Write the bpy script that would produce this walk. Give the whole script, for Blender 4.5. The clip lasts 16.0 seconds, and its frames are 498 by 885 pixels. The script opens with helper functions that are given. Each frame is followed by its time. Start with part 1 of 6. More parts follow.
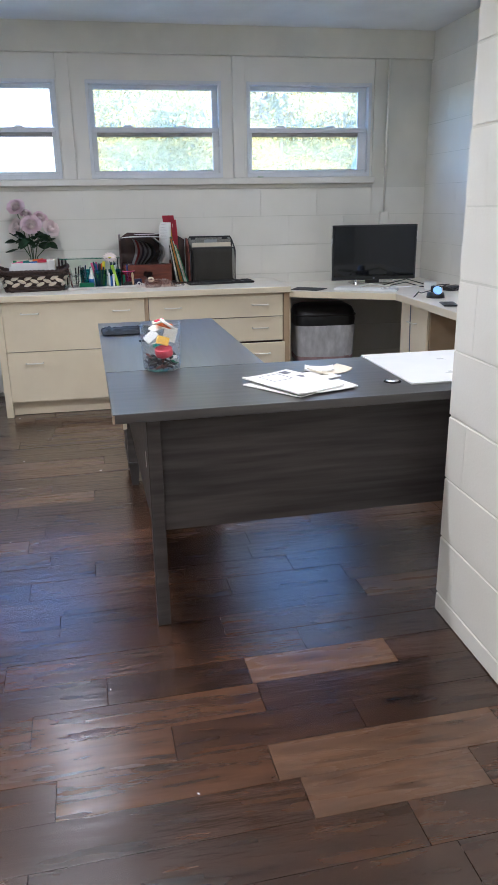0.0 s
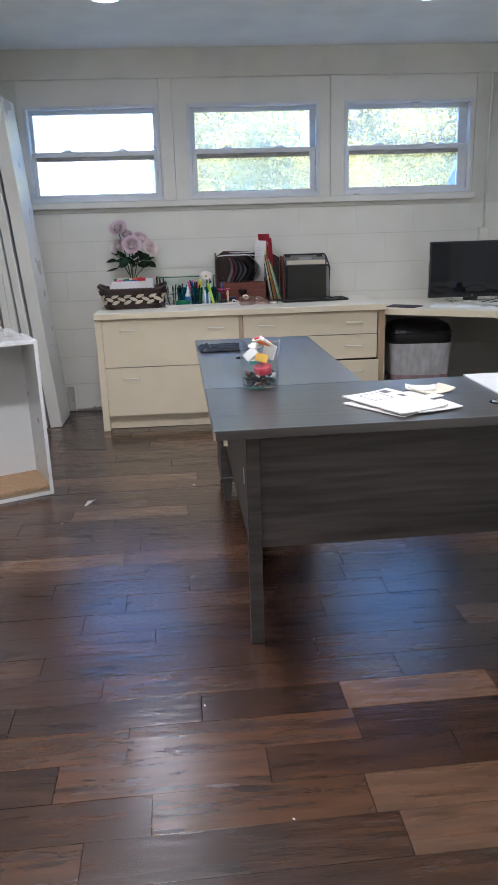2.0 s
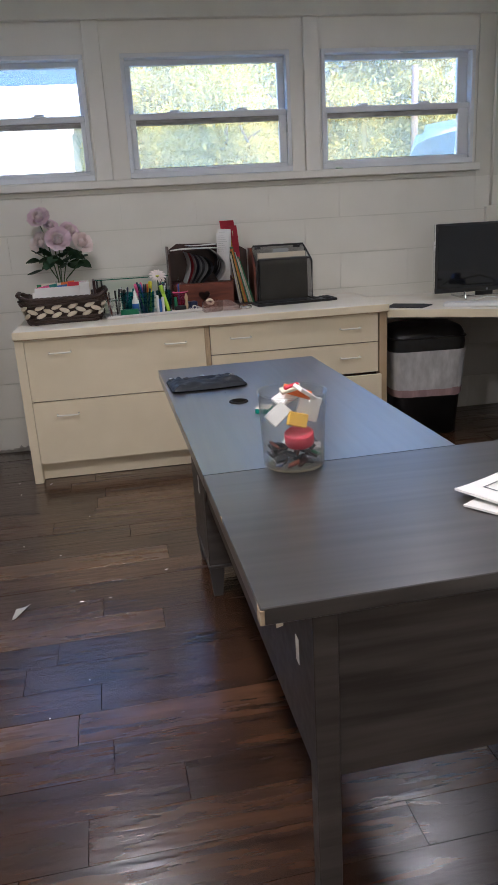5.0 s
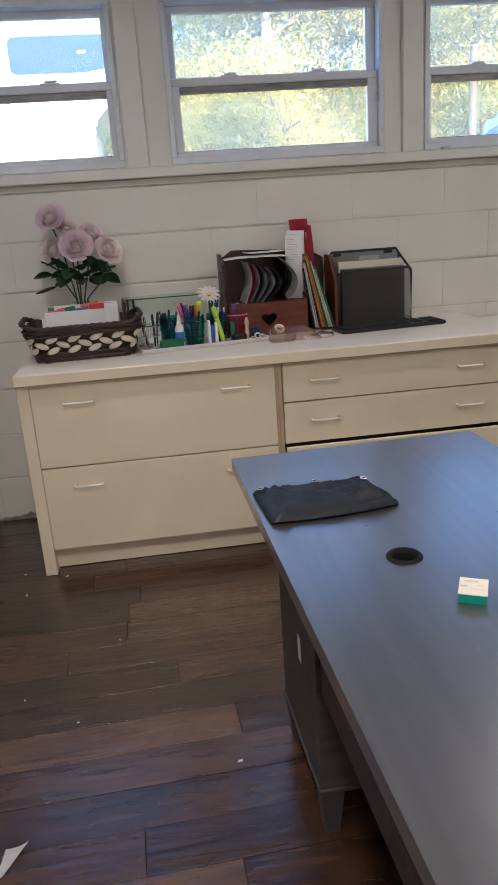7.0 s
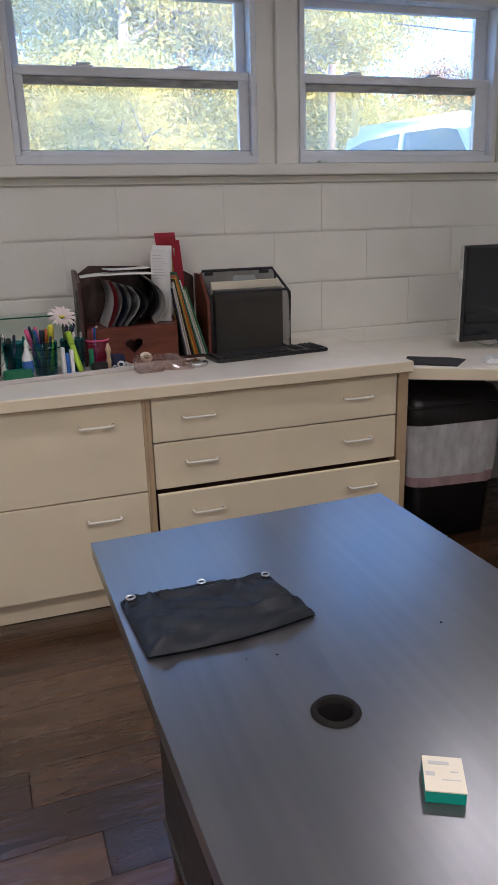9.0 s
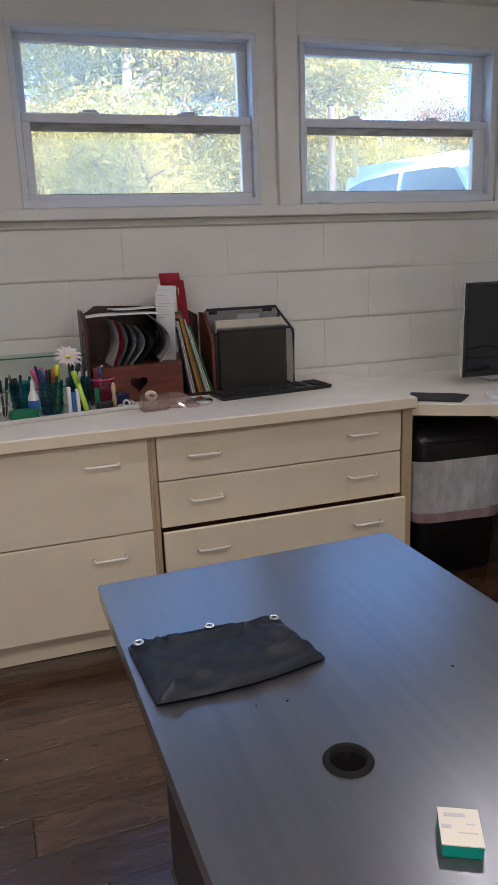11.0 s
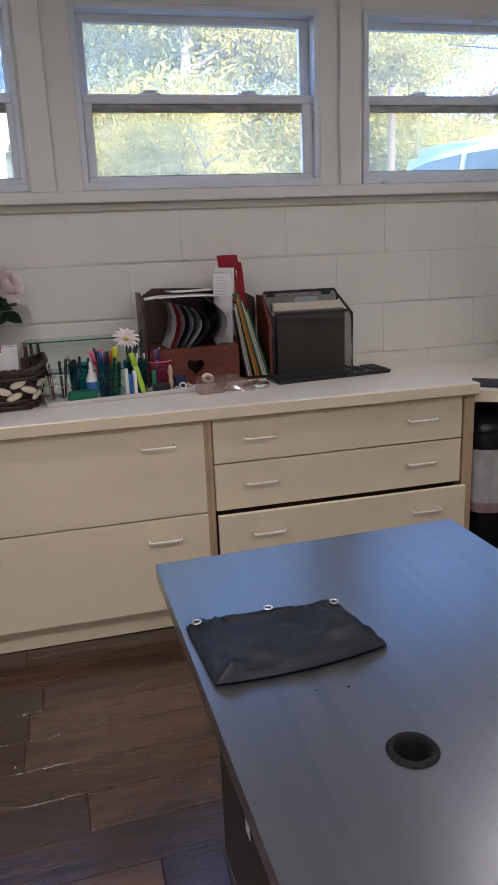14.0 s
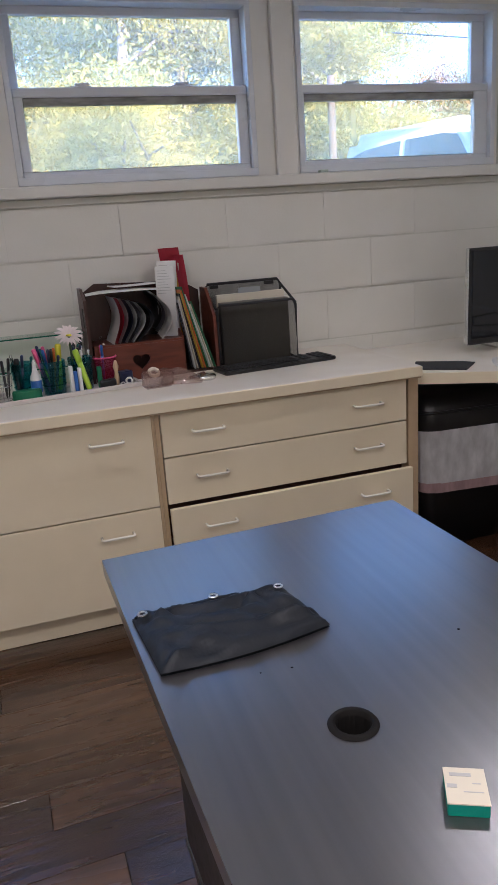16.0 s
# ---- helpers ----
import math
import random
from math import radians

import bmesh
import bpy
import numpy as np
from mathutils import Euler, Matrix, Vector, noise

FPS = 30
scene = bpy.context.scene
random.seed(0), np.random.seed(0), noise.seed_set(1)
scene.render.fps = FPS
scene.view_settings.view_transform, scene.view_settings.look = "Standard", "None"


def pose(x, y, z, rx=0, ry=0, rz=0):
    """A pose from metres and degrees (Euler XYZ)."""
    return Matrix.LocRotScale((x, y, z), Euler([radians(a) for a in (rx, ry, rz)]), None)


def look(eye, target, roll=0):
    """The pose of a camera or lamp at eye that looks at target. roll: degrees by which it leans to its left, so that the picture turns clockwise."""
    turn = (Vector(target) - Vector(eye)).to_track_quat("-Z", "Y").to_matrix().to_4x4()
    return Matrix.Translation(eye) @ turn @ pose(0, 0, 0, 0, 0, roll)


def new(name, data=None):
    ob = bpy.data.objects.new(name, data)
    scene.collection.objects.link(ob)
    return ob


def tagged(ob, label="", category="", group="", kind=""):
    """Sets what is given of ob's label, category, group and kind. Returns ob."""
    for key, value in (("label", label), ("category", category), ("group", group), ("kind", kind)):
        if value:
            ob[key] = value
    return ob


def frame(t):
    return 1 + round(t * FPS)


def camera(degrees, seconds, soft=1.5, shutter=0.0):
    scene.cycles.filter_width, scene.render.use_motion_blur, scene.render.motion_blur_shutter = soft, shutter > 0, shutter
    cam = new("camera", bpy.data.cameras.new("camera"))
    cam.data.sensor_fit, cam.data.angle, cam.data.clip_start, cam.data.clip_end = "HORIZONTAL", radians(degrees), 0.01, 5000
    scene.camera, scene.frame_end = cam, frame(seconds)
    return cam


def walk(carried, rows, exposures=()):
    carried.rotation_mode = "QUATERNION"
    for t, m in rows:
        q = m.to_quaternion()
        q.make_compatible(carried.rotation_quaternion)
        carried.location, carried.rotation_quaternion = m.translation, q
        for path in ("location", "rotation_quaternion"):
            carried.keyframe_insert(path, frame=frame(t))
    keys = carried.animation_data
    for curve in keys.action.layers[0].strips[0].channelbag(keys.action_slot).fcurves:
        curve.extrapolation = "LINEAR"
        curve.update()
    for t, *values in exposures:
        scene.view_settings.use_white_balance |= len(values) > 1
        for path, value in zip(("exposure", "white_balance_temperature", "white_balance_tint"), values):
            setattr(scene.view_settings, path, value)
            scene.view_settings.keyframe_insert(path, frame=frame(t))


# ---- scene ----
cam = camera(38.2, 16.0)
PATH = [
    (0, (0.136, -0.221, 1.308), (0.48, 1.646, 0.679), -0.9),
    (0.5, (0.093, -0.208, 1.314), (0.302, 1.687, 0.711), -0.9),
    (1, (0.08, -0.204, 1.314), (0.211, 1.703, 0.726), -0.9),
    (1.5, (0.092, -0.211, 1.312), (0.212, 1.699, 0.733), -1.0),
    (2, (0.092, -0.202, 1.311), (0.208, 1.708, 0.73), -1.7),
    (2.5, (0.027, -0.164, 1.307), (0.118, 1.74, 0.702), -2.7),
    (3, (-0.02, -0.062, 1.283), (0.075, 1.842, 0.678), -3.6),
    (3.2, (-0.022, 0.026, 1.278), (0.108, 1.929, 0.674), -3.6),
    (5.3, (-0.024, 1.044, 1.274), (0.265, 2.928, 0.667), -3.3),
    (5.5, (-0.04, 1.149, 1.275), (0.203, 3.041, 0.673), -2.9),
    (6, (-0.107, 1.417, 1.28), (0.119, 3.311, 0.678), -3.2),
    (6.5, (-0.125, 1.643, 1.262), (0.095, 3.537, 0.659), -3.7),
    (7, (-0.086, 1.939, 1.275), (0.14, 3.832, 0.671), -3.9),
    (7.5, (-0.086, 2.154, 1.254), (0.247, 4.036, 0.665), -3.2),
    (8, (-0.109, 2.295, 1.29), (0.382, 4.142, 0.702), -2.2),
    (8.5, (-0.051, 2.29, 1.295), (0.521, 4.11, 0.694), -1.7),
    (8.7, (-0.034, 2.295, 1.284), (0.554, 4.109, 0.682), -1.7),
    (10.8, (-0.036, 2.289, 1.299), (0.566, 4.128, 0.793), -2.1),
    (11, (-0.039, 2.297, 1.298), (0.555, 4.139, 0.793), -2.2),
    (11.5, (-0.029, 2.289, 1.289), (0.517, 4.149, 0.795), -2.7),
    (12, (-0.06, 2.299, 1.304), (0.457, 4.163, 0.797), -2.6),
    (12.5, (-0.032, 2.301, 1.286), (0.503, 4.154, 0.754), -2.2),
    (13, (-0.025, 2.282, 1.29), (0.493, 4.139, 0.761), -2.1),
    (13.5, (-0.046, 2.302, 1.292), (0.426, 4.171, 0.761), -2.3),
    (14, (-0.048, 2.32, 1.281), (0.404, 4.193, 0.748), -2.4),
    (14.5, (-0.054, 2.296, 1.295), (0.407, 4.173, 0.78), -2.6),
    (15, (-0.032, 2.307, 1.291), (0.424, 4.183, 0.77), -3.5),
    (15.5, (-0.048, 2.342, 1.283), (0.468, 4.193, 0.731), -3.4),
    (16, (-0.023, 2.301, 1.279), (0.539, 4.137, 0.718), -4.1),
]
EXPOSURES = [(0, 4.2, 4900, 15), (0.6, 3.95, 4830, 13), (1.2, 3.95, 4830, 13), (2.0, 4.12, 4910, 15), (3.0, 4.08, 5040, 15), (5.5, 3.74, 5290, 19), (7.5, 3.82, 5420, 20), (8.5, 3.7, 5360, 21), (11.0, 3.6, 5290, 22), (16, 3.65, 5320, 22)]
walk(cam, [(t, look(eye, target, roll)) for t, eye, target, roll in PATH], EXPOSURES)

# ---- world and light ----
world = bpy.data.worlds.new("sky")
scene.world = world
world.use_nodes = True
wn = world.node_tree
sky = wn.nodes.new("ShaderNodeTexSky")
sky.sky_type = "NISHITA"
sky.sun_disc = False
sky.dust_density, sky.ozone_density = 0.1, 5.0
SUN_EL, SUN_AZ = radians(21), radians(168)
sky.sun_elevation, sky.sun_rotation = SUN_EL, SUN_AZ
wn.links.new(sky.outputs[0], wn.nodes["Background"].inputs[0])
wn.nodes["Background"].inputs[1].default_value = 0.105
sun = new("sun", bpy.data.lights.new("sun", "SUN"))
sun.data.energy, sun.data.angle, sun.data.color = 2.7, radians(0.5), (1.0, 0.89, 0.7)
toward = Vector((math.sin(SUN_AZ) * math.cos(SUN_EL), math.cos(SUN_AZ) * math.cos(SUN_EL), math.sin(SUN_EL)))
sun.matrix_world = look(toward * 50, (0, 0, 0))
# recessed downlights: x, y, watts; the last four are unseen, added as fill light
DOWNLIGHTS_AND_FILL = [(-0.32, 4.0, 0.32), (1.37, 4.02, 0.28), (-0.3, 2.1, 1.75), (1.4, 2.05, 0.65), (-0.21, 0.1, 0.75), (0.0, -1.5, 2.9)]
for lx, ly, watts in DOWNLIGHTS_AND_FILL:
    lamp = new("downlight_lamp", bpy.data.lights.new("downlight_lamp", "AREA"))
    lamp.data.shape, lamp.data.size, lamp.data.energy = "DISK", 0.13, watts
    lamp.data.spread = radians(145)
    lamp.data.color = (1.0, 0.85, 0.66)
    lamp.matrix_world = pose(lx, ly, 2.418)


# ---- materials ----
def surf(name, col, rough=0.5, col2=None, scale=4.0, stretch=(1, 1, 1), bump=0.1, bscale=80.0, bdist=0.002,
         metal=0.0, spec=0.5, rand=0.0, rvar=0.1, stain=0.12, detail=5.0, coat=0.0, knots=0.0, coat_rough=0.3):
    """A worn opaque surface: two colours mixed by a stretched grain, broad stains, uneven gloss and fine relief."""
    m = bpy.data.materials.new(name)
    m.use_nodes = True
    nt, b = m.node_tree, m.node_tree.nodes["Principled BSDF"]
    N, K = nt.nodes.new, nt.links.new
    geo, info = N("ShaderNodeNewGeometry"), N("ShaderNodeObjectInfo")
    mp = N("ShaderNodeMapping")
    mp.inputs["Scale"].default_value = stretch
    shift = N("ShaderNodeVectorMath")
    shift.operation = "MULTIPLY_ADD"
    K(info.outputs["Random"], shift.inputs[0])
    shift.inputs[1].default_value = (37 * rand, 53 * rand, 11 * rand)
    K(geo.outputs["Position"], mp.inputs["Vector"])
    K(mp.outputs[0], shift.inputs[2])
    n1 = N("ShaderNodeTexNoise")
    n1.inputs["Scale"].default_value, n1.inputs["Detail"].default_value = scale, detail
    K(shift.outputs[0], n1.inputs["Vector"])
    ramp = N("ShaderNodeMapRange")
    ramp.inputs[1].default_value, ramp.inputs[2].default_value = 0.3, 0.7
    K(n1.outputs[0], ramp.inputs[0])
    mix = N("ShaderNodeMix")
    mix.data_type = "RGBA"
    c2 = col2 or tuple(c * 0.9 for c in col)
    mix.inputs[6].default_value, mix.inputs[7].default_value = (*col, 1), (*c2, 1)
    K(ramp.outputs[0], mix.inputs[0])
    n2 = N("ShaderNodeTexNoise")
    n2.inputs["Scale"].default_value, n2.inputs["Detail"].default_value = 1.7, 3
    K(geo.outputs["Position"], n2.inputs["Vector"])
    st = N("ShaderNodeMapRange")
    st.inputs[1].default_value, st.inputs[2].default_value = 0.3, 0.75
    st.inputs[3].default_value, st.inputs[4].default_value = 1 + stain * 0.5, 1 - stain
    K(n2.outputs[0], st.inputs[0])
    tone = N("ShaderNodeMapRange")
    tone.inputs[3].default_value, tone.inputs[4].default_value = 1 - 0.45 * rand, 1 + 0.45 * rand
    K(info.outputs["Random"], tone.inputs[0])
    mul = N("ShaderNodeMath")
    mul.operation = "MULTIPLY"
    K(st.outputs[0], mul.inputs[0])
    K(tone.outputs[0], mul.inputs[1])
    if knots:
        n4, kr, km = N("ShaderNodeTexNoise"), N("ShaderNodeMapRange"), N("ShaderNodeMath")
        n4.inputs["Scale"].default_value, n4.inputs["Detail"].default_value = 3.2, 6
        K(shift.outputs[0], n4.inputs["Vector"])
        kr.inputs[1].default_value, kr.inputs[2].default_value = 0.56, 0.72
        kr.inputs[3].default_value, kr.inputs[4].default_value = 1.0, 1.0 - knots
        K(n4.outputs[0], kr.inputs[0])
        km.operation = "MULTIPLY"
        K(mul.outputs[0], km.inputs[0])
        K(kr.outputs[0], km.inputs[1])
        mul = km
    out = N("ShaderNodeVectorMath")
    out.operation = "SCALE"
    K(mix.outputs[2], out.inputs[0])
    K(mul.outputs[0], out.inputs[3])
    K(out.outputs[0], b.inputs["Base Color"])
    rr = N("ShaderNodeMapRange")
    rr.inputs[3].default_value, rr.inputs[4].default_value = max(0.02, rough - rvar), min(1, rough + rvar)
    K(n1.outputs[0], rr.inputs[0])
    K(rr.outputs[0], b.inputs["Roughness"])
    b.inputs["Metallic"].default_value = metal
    b.inputs["Specular IOR Level"].default_value = spec
    b.inputs["Coat Weight"].default_value = coat
    b.inputs["Coat IOR"].default_value = 1.5 + 0.27 * coat
    b.inputs["Coat Roughness"].default_value = coat_rough
    if bump:
        n3 = N("ShaderNodeTexNoise")
        n3.inputs["Scale"].default_value, n3.inputs["Detail"].default_value = bscale, 3
        K(shift.outputs[0], n3.inputs["Vector"])
        bp = N("ShaderNodeBump")
        bp.inputs["Strength"].default_value, bp.inputs["Distance"].default_value = bump, bdist
        K(n3.outputs[0], bp.inputs["Height"])
        K(bp.outputs[0], b.inputs["Normal"])
        if coat:
            K(bp.outputs[0], b.inputs["Coat Normal"])
    return m


def clear(name, col=(1, 1, 1), dirt_haze=0.0, gloss=0.05, dirt_haze_col=(0.8, 0.82, 0.8), streak=(6, 6, 1.2), base=0.035, solid=False):
    """A clear sheet: light goes straight through, with a Fresnel gloss and a film of streaky dirt and haze."""
    m = bpy.data.materials.new(name)
    m.use_nodes = True
    nt = m.node_tree
    N, K = nt.nodes.new, nt.links.new
    nt.nodes.remove(nt.nodes["Principled BSDF"])
    tr, gl, df = N("ShaderNodeBsdfTransparent"), N("ShaderNodeBsdfGlossy"), N("ShaderNodeBsdfDiffuse" if solid else "ShaderNodeBsdfTranslucent")
    tr.inputs[0].default_value = (*col, 1)
    gl.inputs["Roughness"].default_value = gloss
    df.inputs[0].default_value = (*dirt_haze_col, 1)
    lw, pw, fr = N("ShaderNodeLayerWeight"), N("ShaderNodeMath"), N("ShaderNodeMapRange")
    pw.operation = "POWER"
    pw.inputs[1].default_value = 4.0
    lw.inputs[0].default_value = 0.5
    K(lw.outputs["Facing"], pw.inputs[0])
    K(pw.outputs[0], fr.inputs[0])
    fr.inputs[3].default_value, fr.inputs[4].default_value = base, 0.75
    a, c = N("ShaderNodeMixShader"), N("ShaderNodeMixShader")
    geo, mp, nz, mr = N("ShaderNodeNewGeometry"), N("ShaderNodeMapping"), N("ShaderNodeTexNoise"), N("ShaderNodeMapRange")
    mp.inputs["Scale"].default_value = streak
    nz.inputs["Scale"].default_value, nz.inputs["Detail"].default_value = 6, 6
    K(geo.outputs["Position"], mp.inputs["Vector"])
    K(mp.outputs[0], nz.inputs["Vector"])
    K(nz.outputs[0], mr.inputs[0])
    mr.inputs[1].default_value, mr.inputs[2].default_value = 0.3, 0.8
    mr.inputs[3].default_value, mr.inputs[4].default_value = dirt_haze * 0.8, min(1, dirt_haze * 1.25)
    K(mr.outputs[0], c.inputs[0])
    K(tr.outputs[0], c.inputs[1])
    K(df.outputs[0], c.inputs[2])
    K(fr.outputs[0], a.inputs[0])
    K(c.outputs[0], a.inputs[1])
    K(gl.outputs[0], a.inputs[2])
    K(a.outputs[0], nt.nodes["Material Output"].inputs[0])
    return m


def glow(name, col, strength):
    m = bpy.data.materials.new(name)
    m.use_nodes = True
    b = m.node_tree.nodes["Principled BSDF"]
    b.inputs["Base Color"].default_value = (*col, 1)
    b.inputs["Emission Color"].default_value = (*col, 1)
    b.inputs["Emission Strength"].default_value = strength
    return m


def leafy(name, col, col2, through_light=0.35):
    """Foliage: uneven green that lets some light through."""
    m = surf(name, col, 0.5, col2, scale=1.3, rand=0, stain=0.3, bump=0)
    nt = m.node_tree
    b = nt.nodes["Principled BSDF"]
    tl, mx = nt.nodes.new("ShaderNodeBsdfTranslucent"), nt.nodes.new("ShaderNodeMixShader")
    src = b.inputs["Base Color"].links[0].from_socket
    nt.links.new(src, tl.inputs[0])
    mx.inputs[0].default_value = through_light
    nt.links.new(b.outputs[0], mx.inputs[1])
    nt.links.new(tl.outputs[0], mx.inputs[2])
    nt.links.new(mx.outputs[0], nt.nodes["Material Output"].inputs[0])
    return m


PAINT = surf("painted_block", (0.785, 0.765, 0.69), 0.42, (0.755, 0.735, 0.655), scale=5, bump=0.35, bscale=120, bdist=0.0015, stain=0.06)
MORTAR = surf("painted_joint", (0.715, 0.70, 0.615), 0.6, bump=0.3, bscale=150)
TRIM = surf("painted_wood", (0.785, 0.765, 0.70), 0.38, (0.755, 0.735, 0.67), scale=6, stretch=(1, 1, 1), bump=0.12, bscale=60, stain=0.06)
CEIL = surf("ceiling_paint", (0.80, 0.81, 0.80), 0.7, bump=0.15, bscale=200, stain=0.04)
VINYL = surf("window_vinyl", (0.75, 0.77, 0.79), 0.3, stain=0.08, bump=0.05)
VINYL_DIRTY = surf("sash_dirt", (0.42, 0.41, 0.39), 0.5, (0.2, 0.2, 0.19), scale=14, stretch=(1, 1, 4), stain=0.3)
CRUMBLE = surf("bare_mortar", (0.42, 0.40, 0.35), 0.9, (0.6, 0.58, 0.52), scale=22, bump=0.9, bscale=60, bdist=0.01, stain=0.3)
PLANK_DARK = surf("plank_dark", (0.062, 0.029, 0.0145), 0.25, (0.021, 0.0098, 0.0048), scale=2.6, stretch=(1.5, 10, 10), bump=0.4, bscale=4.5, bdist=0.004, spec=0.45, coat=0.5, coat_rough=0.23, rand=0.45, rvar=0.09, stain=0.4, detail=10, knots=0.7)
PLANK_MID = surf("plank_mid", (0.094, 0.045, 0.0225), 0.26, (0.038, 0.0175, 0.0085), scale=2.6, stretch=(1.5, 10, 10), bump=0.4, bscale=4.5, bdist=0.004, spec=0.45, coat=0.5, coat_rough=0.23, rand=0.45, rvar=0.09, stain=0.4, detail=10, knots=0.7)
PLANK_LIGHT = surf("plank_light", (0.134, 0.071, 0.037), 0.28, (0.076, 0.041, 0.022), scale=2.6, stretch=(1.5, 10, 10), bump=0.4, bscale=4.5, bdist=0.004, spec=0.45, coat=0.5, coat_rough=0.23, rand=0.3, rvar=0.09, stain=0.4, detail=10, knots=0.65)
GAP = surf("plank_gap", (0.030, 0.017, 0.011), 0.9, bump=0)
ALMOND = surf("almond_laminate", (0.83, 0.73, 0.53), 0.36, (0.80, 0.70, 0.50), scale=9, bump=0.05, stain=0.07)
# darker tan than ALMOND, for end panels, strips and the corner cabinet body
ALMOND_TAN = surf("almond_tan", (0.52, 0.39, 0.24), 0.45, (0.46, 0.34, 0.20), scale=12, bump=0.1, stain=0.15)
COUNTER = surf("countertop_laminate", (0.80, 0.75, 0.65), 0.33, (0.77, 0.71, 0.60), scale=9, bump=0.04, stain=0.06)
PULL = surf("pull_enamel", (0.86, 0.82, 0.72), 0.25, bump=0)
DARK = surf("dark_recess", (0.012, 0.011, 0.010), 0.7, bump=0, spec=0.12)
DESK_V = surf("desk_laminate_long", (0.044, 0.042, 0.042), 0.34, (0.013, 0.012, 0.012), scale=2.6, stretch=(22, 0.8, 22), bump=0, spec=1.0, rvar=0.03, stain=0.25, coat=1.0, coat_rough=0.28)
DESK_H = surf("desk_laminate_cross", (0.046, 0.041, 0.038), 0.36, (0.013, 0.011, 0.010), scale=2.6, stretch=(0.8, 17, 17), bump=0, spec=0.5, rvar=0.02, stain=0.2, coat=0.65, coat_rough=0.33)
DESK_PANEL = surf("desk_panel_laminate", (0.066, 0.057, 0.051), 0.42, (0.026, 0.022, 0.020), scale=2.6, stretch=(0.8, 17, 17), bump=0, spec=0.35, rvar=0.03, stain=0.25)
DESK_EDGE = surf("desk_edge_band", (0.05, 0.045, 0.042), 0.4, bump=0.05)
CHIP = surf("chipped_board", (0.42, 0.33, 0.22), 0.9, (0.3, 0.22, 0.15), scale=60, bump=0.5, bscale=200)
BLACK = surf("black_plastic", (0.012, 0.012, 0.013), 0.35, (0.02, 0.02, 0.02), scale=20, bump=0.05)
BLACK_MATT = surf("black_rubber", (0.02, 0.02, 0.021), 0.65, bump=0.2, bscale=400)
SCREEN = surf("screen_glass", (0.008, 0.009, 0.011), 0.06, bump=0, rvar=0.02, stain=0)
NYLON = surf("black_nylon", (0.008, 0.0105, 0.015), 0.52, (0.011, 0.014, 0.019), scale=5, bump=0.6, bscale=26, bdist=0.006, spec=0.28)
METAL = surf("bright_metal", (0.75, 0.75, 0.75), 0.25, metal=1.0, bump=0.05)
PAPER = surf("white_paper", (0.80, 0.79, 0.76), 0.7, stain=0.05, bump=0.1, bscale=40)
PAPER_CREAM = surf("cream_paper", (0.72, 0.66, 0.52), 0.75, stain=0.08, bump=0.1)
INK = surf("grey_ink", (0.18, 0.18, 0.2), 0.7, bump=0)
RED = surf("red_folder", (0.55, 0.03, 0.06), 0.5, bump=0.1)
YELLOW = surf("yellow_card", (0.75, 0.45, 0.04), 0.55, bump=0.1)
ORANGE = surf("orange_card", (0.75, 0.18, 0.03), 0.5, bump=0.1)
GREEN = surf("green_card", (0.03, 0.20, 0.08), 0.5, bump=0.1)
LIME = surf("lime_plastic", (0.42, 0.65, 0.04), 0.35, bump=0)
HI_YELLOW = surf("highlighter_yellow", (0.80, 0.72, 0.03), 0.35, bump=0)
PINK = surf("pink_plastic", (0.75, 0.12, 0.28), 0.35, bump=0)
BLUE = surf("blue_plastic", (0.04, 0.14, 0.45), 0.35, bump=0)
NAVY = surf("navy_plastic", (0.02, 0.03, 0.08), 0.35, bump=0)
TEAL_DARK = surf("teal_plastic", (0.01, 0.16, 0.15), 0.35, bump=0)
GREEN_BOX = surf("green_box", (0.01, 0.16, 0.07), 0.4, bump=0)
NOTE_SIDE = surf("sticky_note_pad", (0.0, 0.24, 0.18), 0.6, bump=0.2, bscale=300)
TRAY_WHITE = surf("tray_melamine", (0.60, 0.57, 0.54), 0.35, bump=0)
WHITE_PL = surf("white_plastic", (0.78, 0.78, 0.76), 0.3, bump=0)
CUP_TEAL = clear("teal_glass", (0.35, 0.72, 0.76), 0.1, 0.05, (0.1, 0.45, 0.5))
CUP_PINK = clear("pink_mesh", (0.95, 0.45, 0.62), 0.25, 0.2, (0.9, 0.25, 0.45))
CLEAR = clear("clear_plastic", (0.96, 0.97, 0.97), 0.02, 0.06)
CLEAR_PINK = clear("pink_acrylic", (0.90, 0.84, 0.82), 0.3, 0.06, (0.80, 0.60, 0.55), base=0.12)
SHELF_GLASS = clear("shelf_glass", (0.86, 0.95, 0.9), 0.04, 0.03)
GLASS_EDGE = surf("green_glass_edge", (0.02, 0.14, 0.09), 0.1, bump=0)
# upper film is a warm painted haze that softens the bright view outside
PANE_UP = clear("window_glass", (0.97, 0.98, 0.98), 0.17, 0.0, (0.90, 0.87, 0.72), streak=(2, 2, 2))
# real dust, its tint warmed to put a yellowish haze over the view
PANE_LOW = clear("dusty_window_glass", (0.96, 0.95, 0.92), 0.26, 0.0, (0.95, 0.84, 0.52), streak=(3, 3, 1.2))
MAHOGANY = surf("mahogany", (0.17, 0.045, 0.022), 0.35, (0.09, 0.022, 0.013), scale=4, stretch=(2, 12, 12), bump=0.1, spec=0.5)
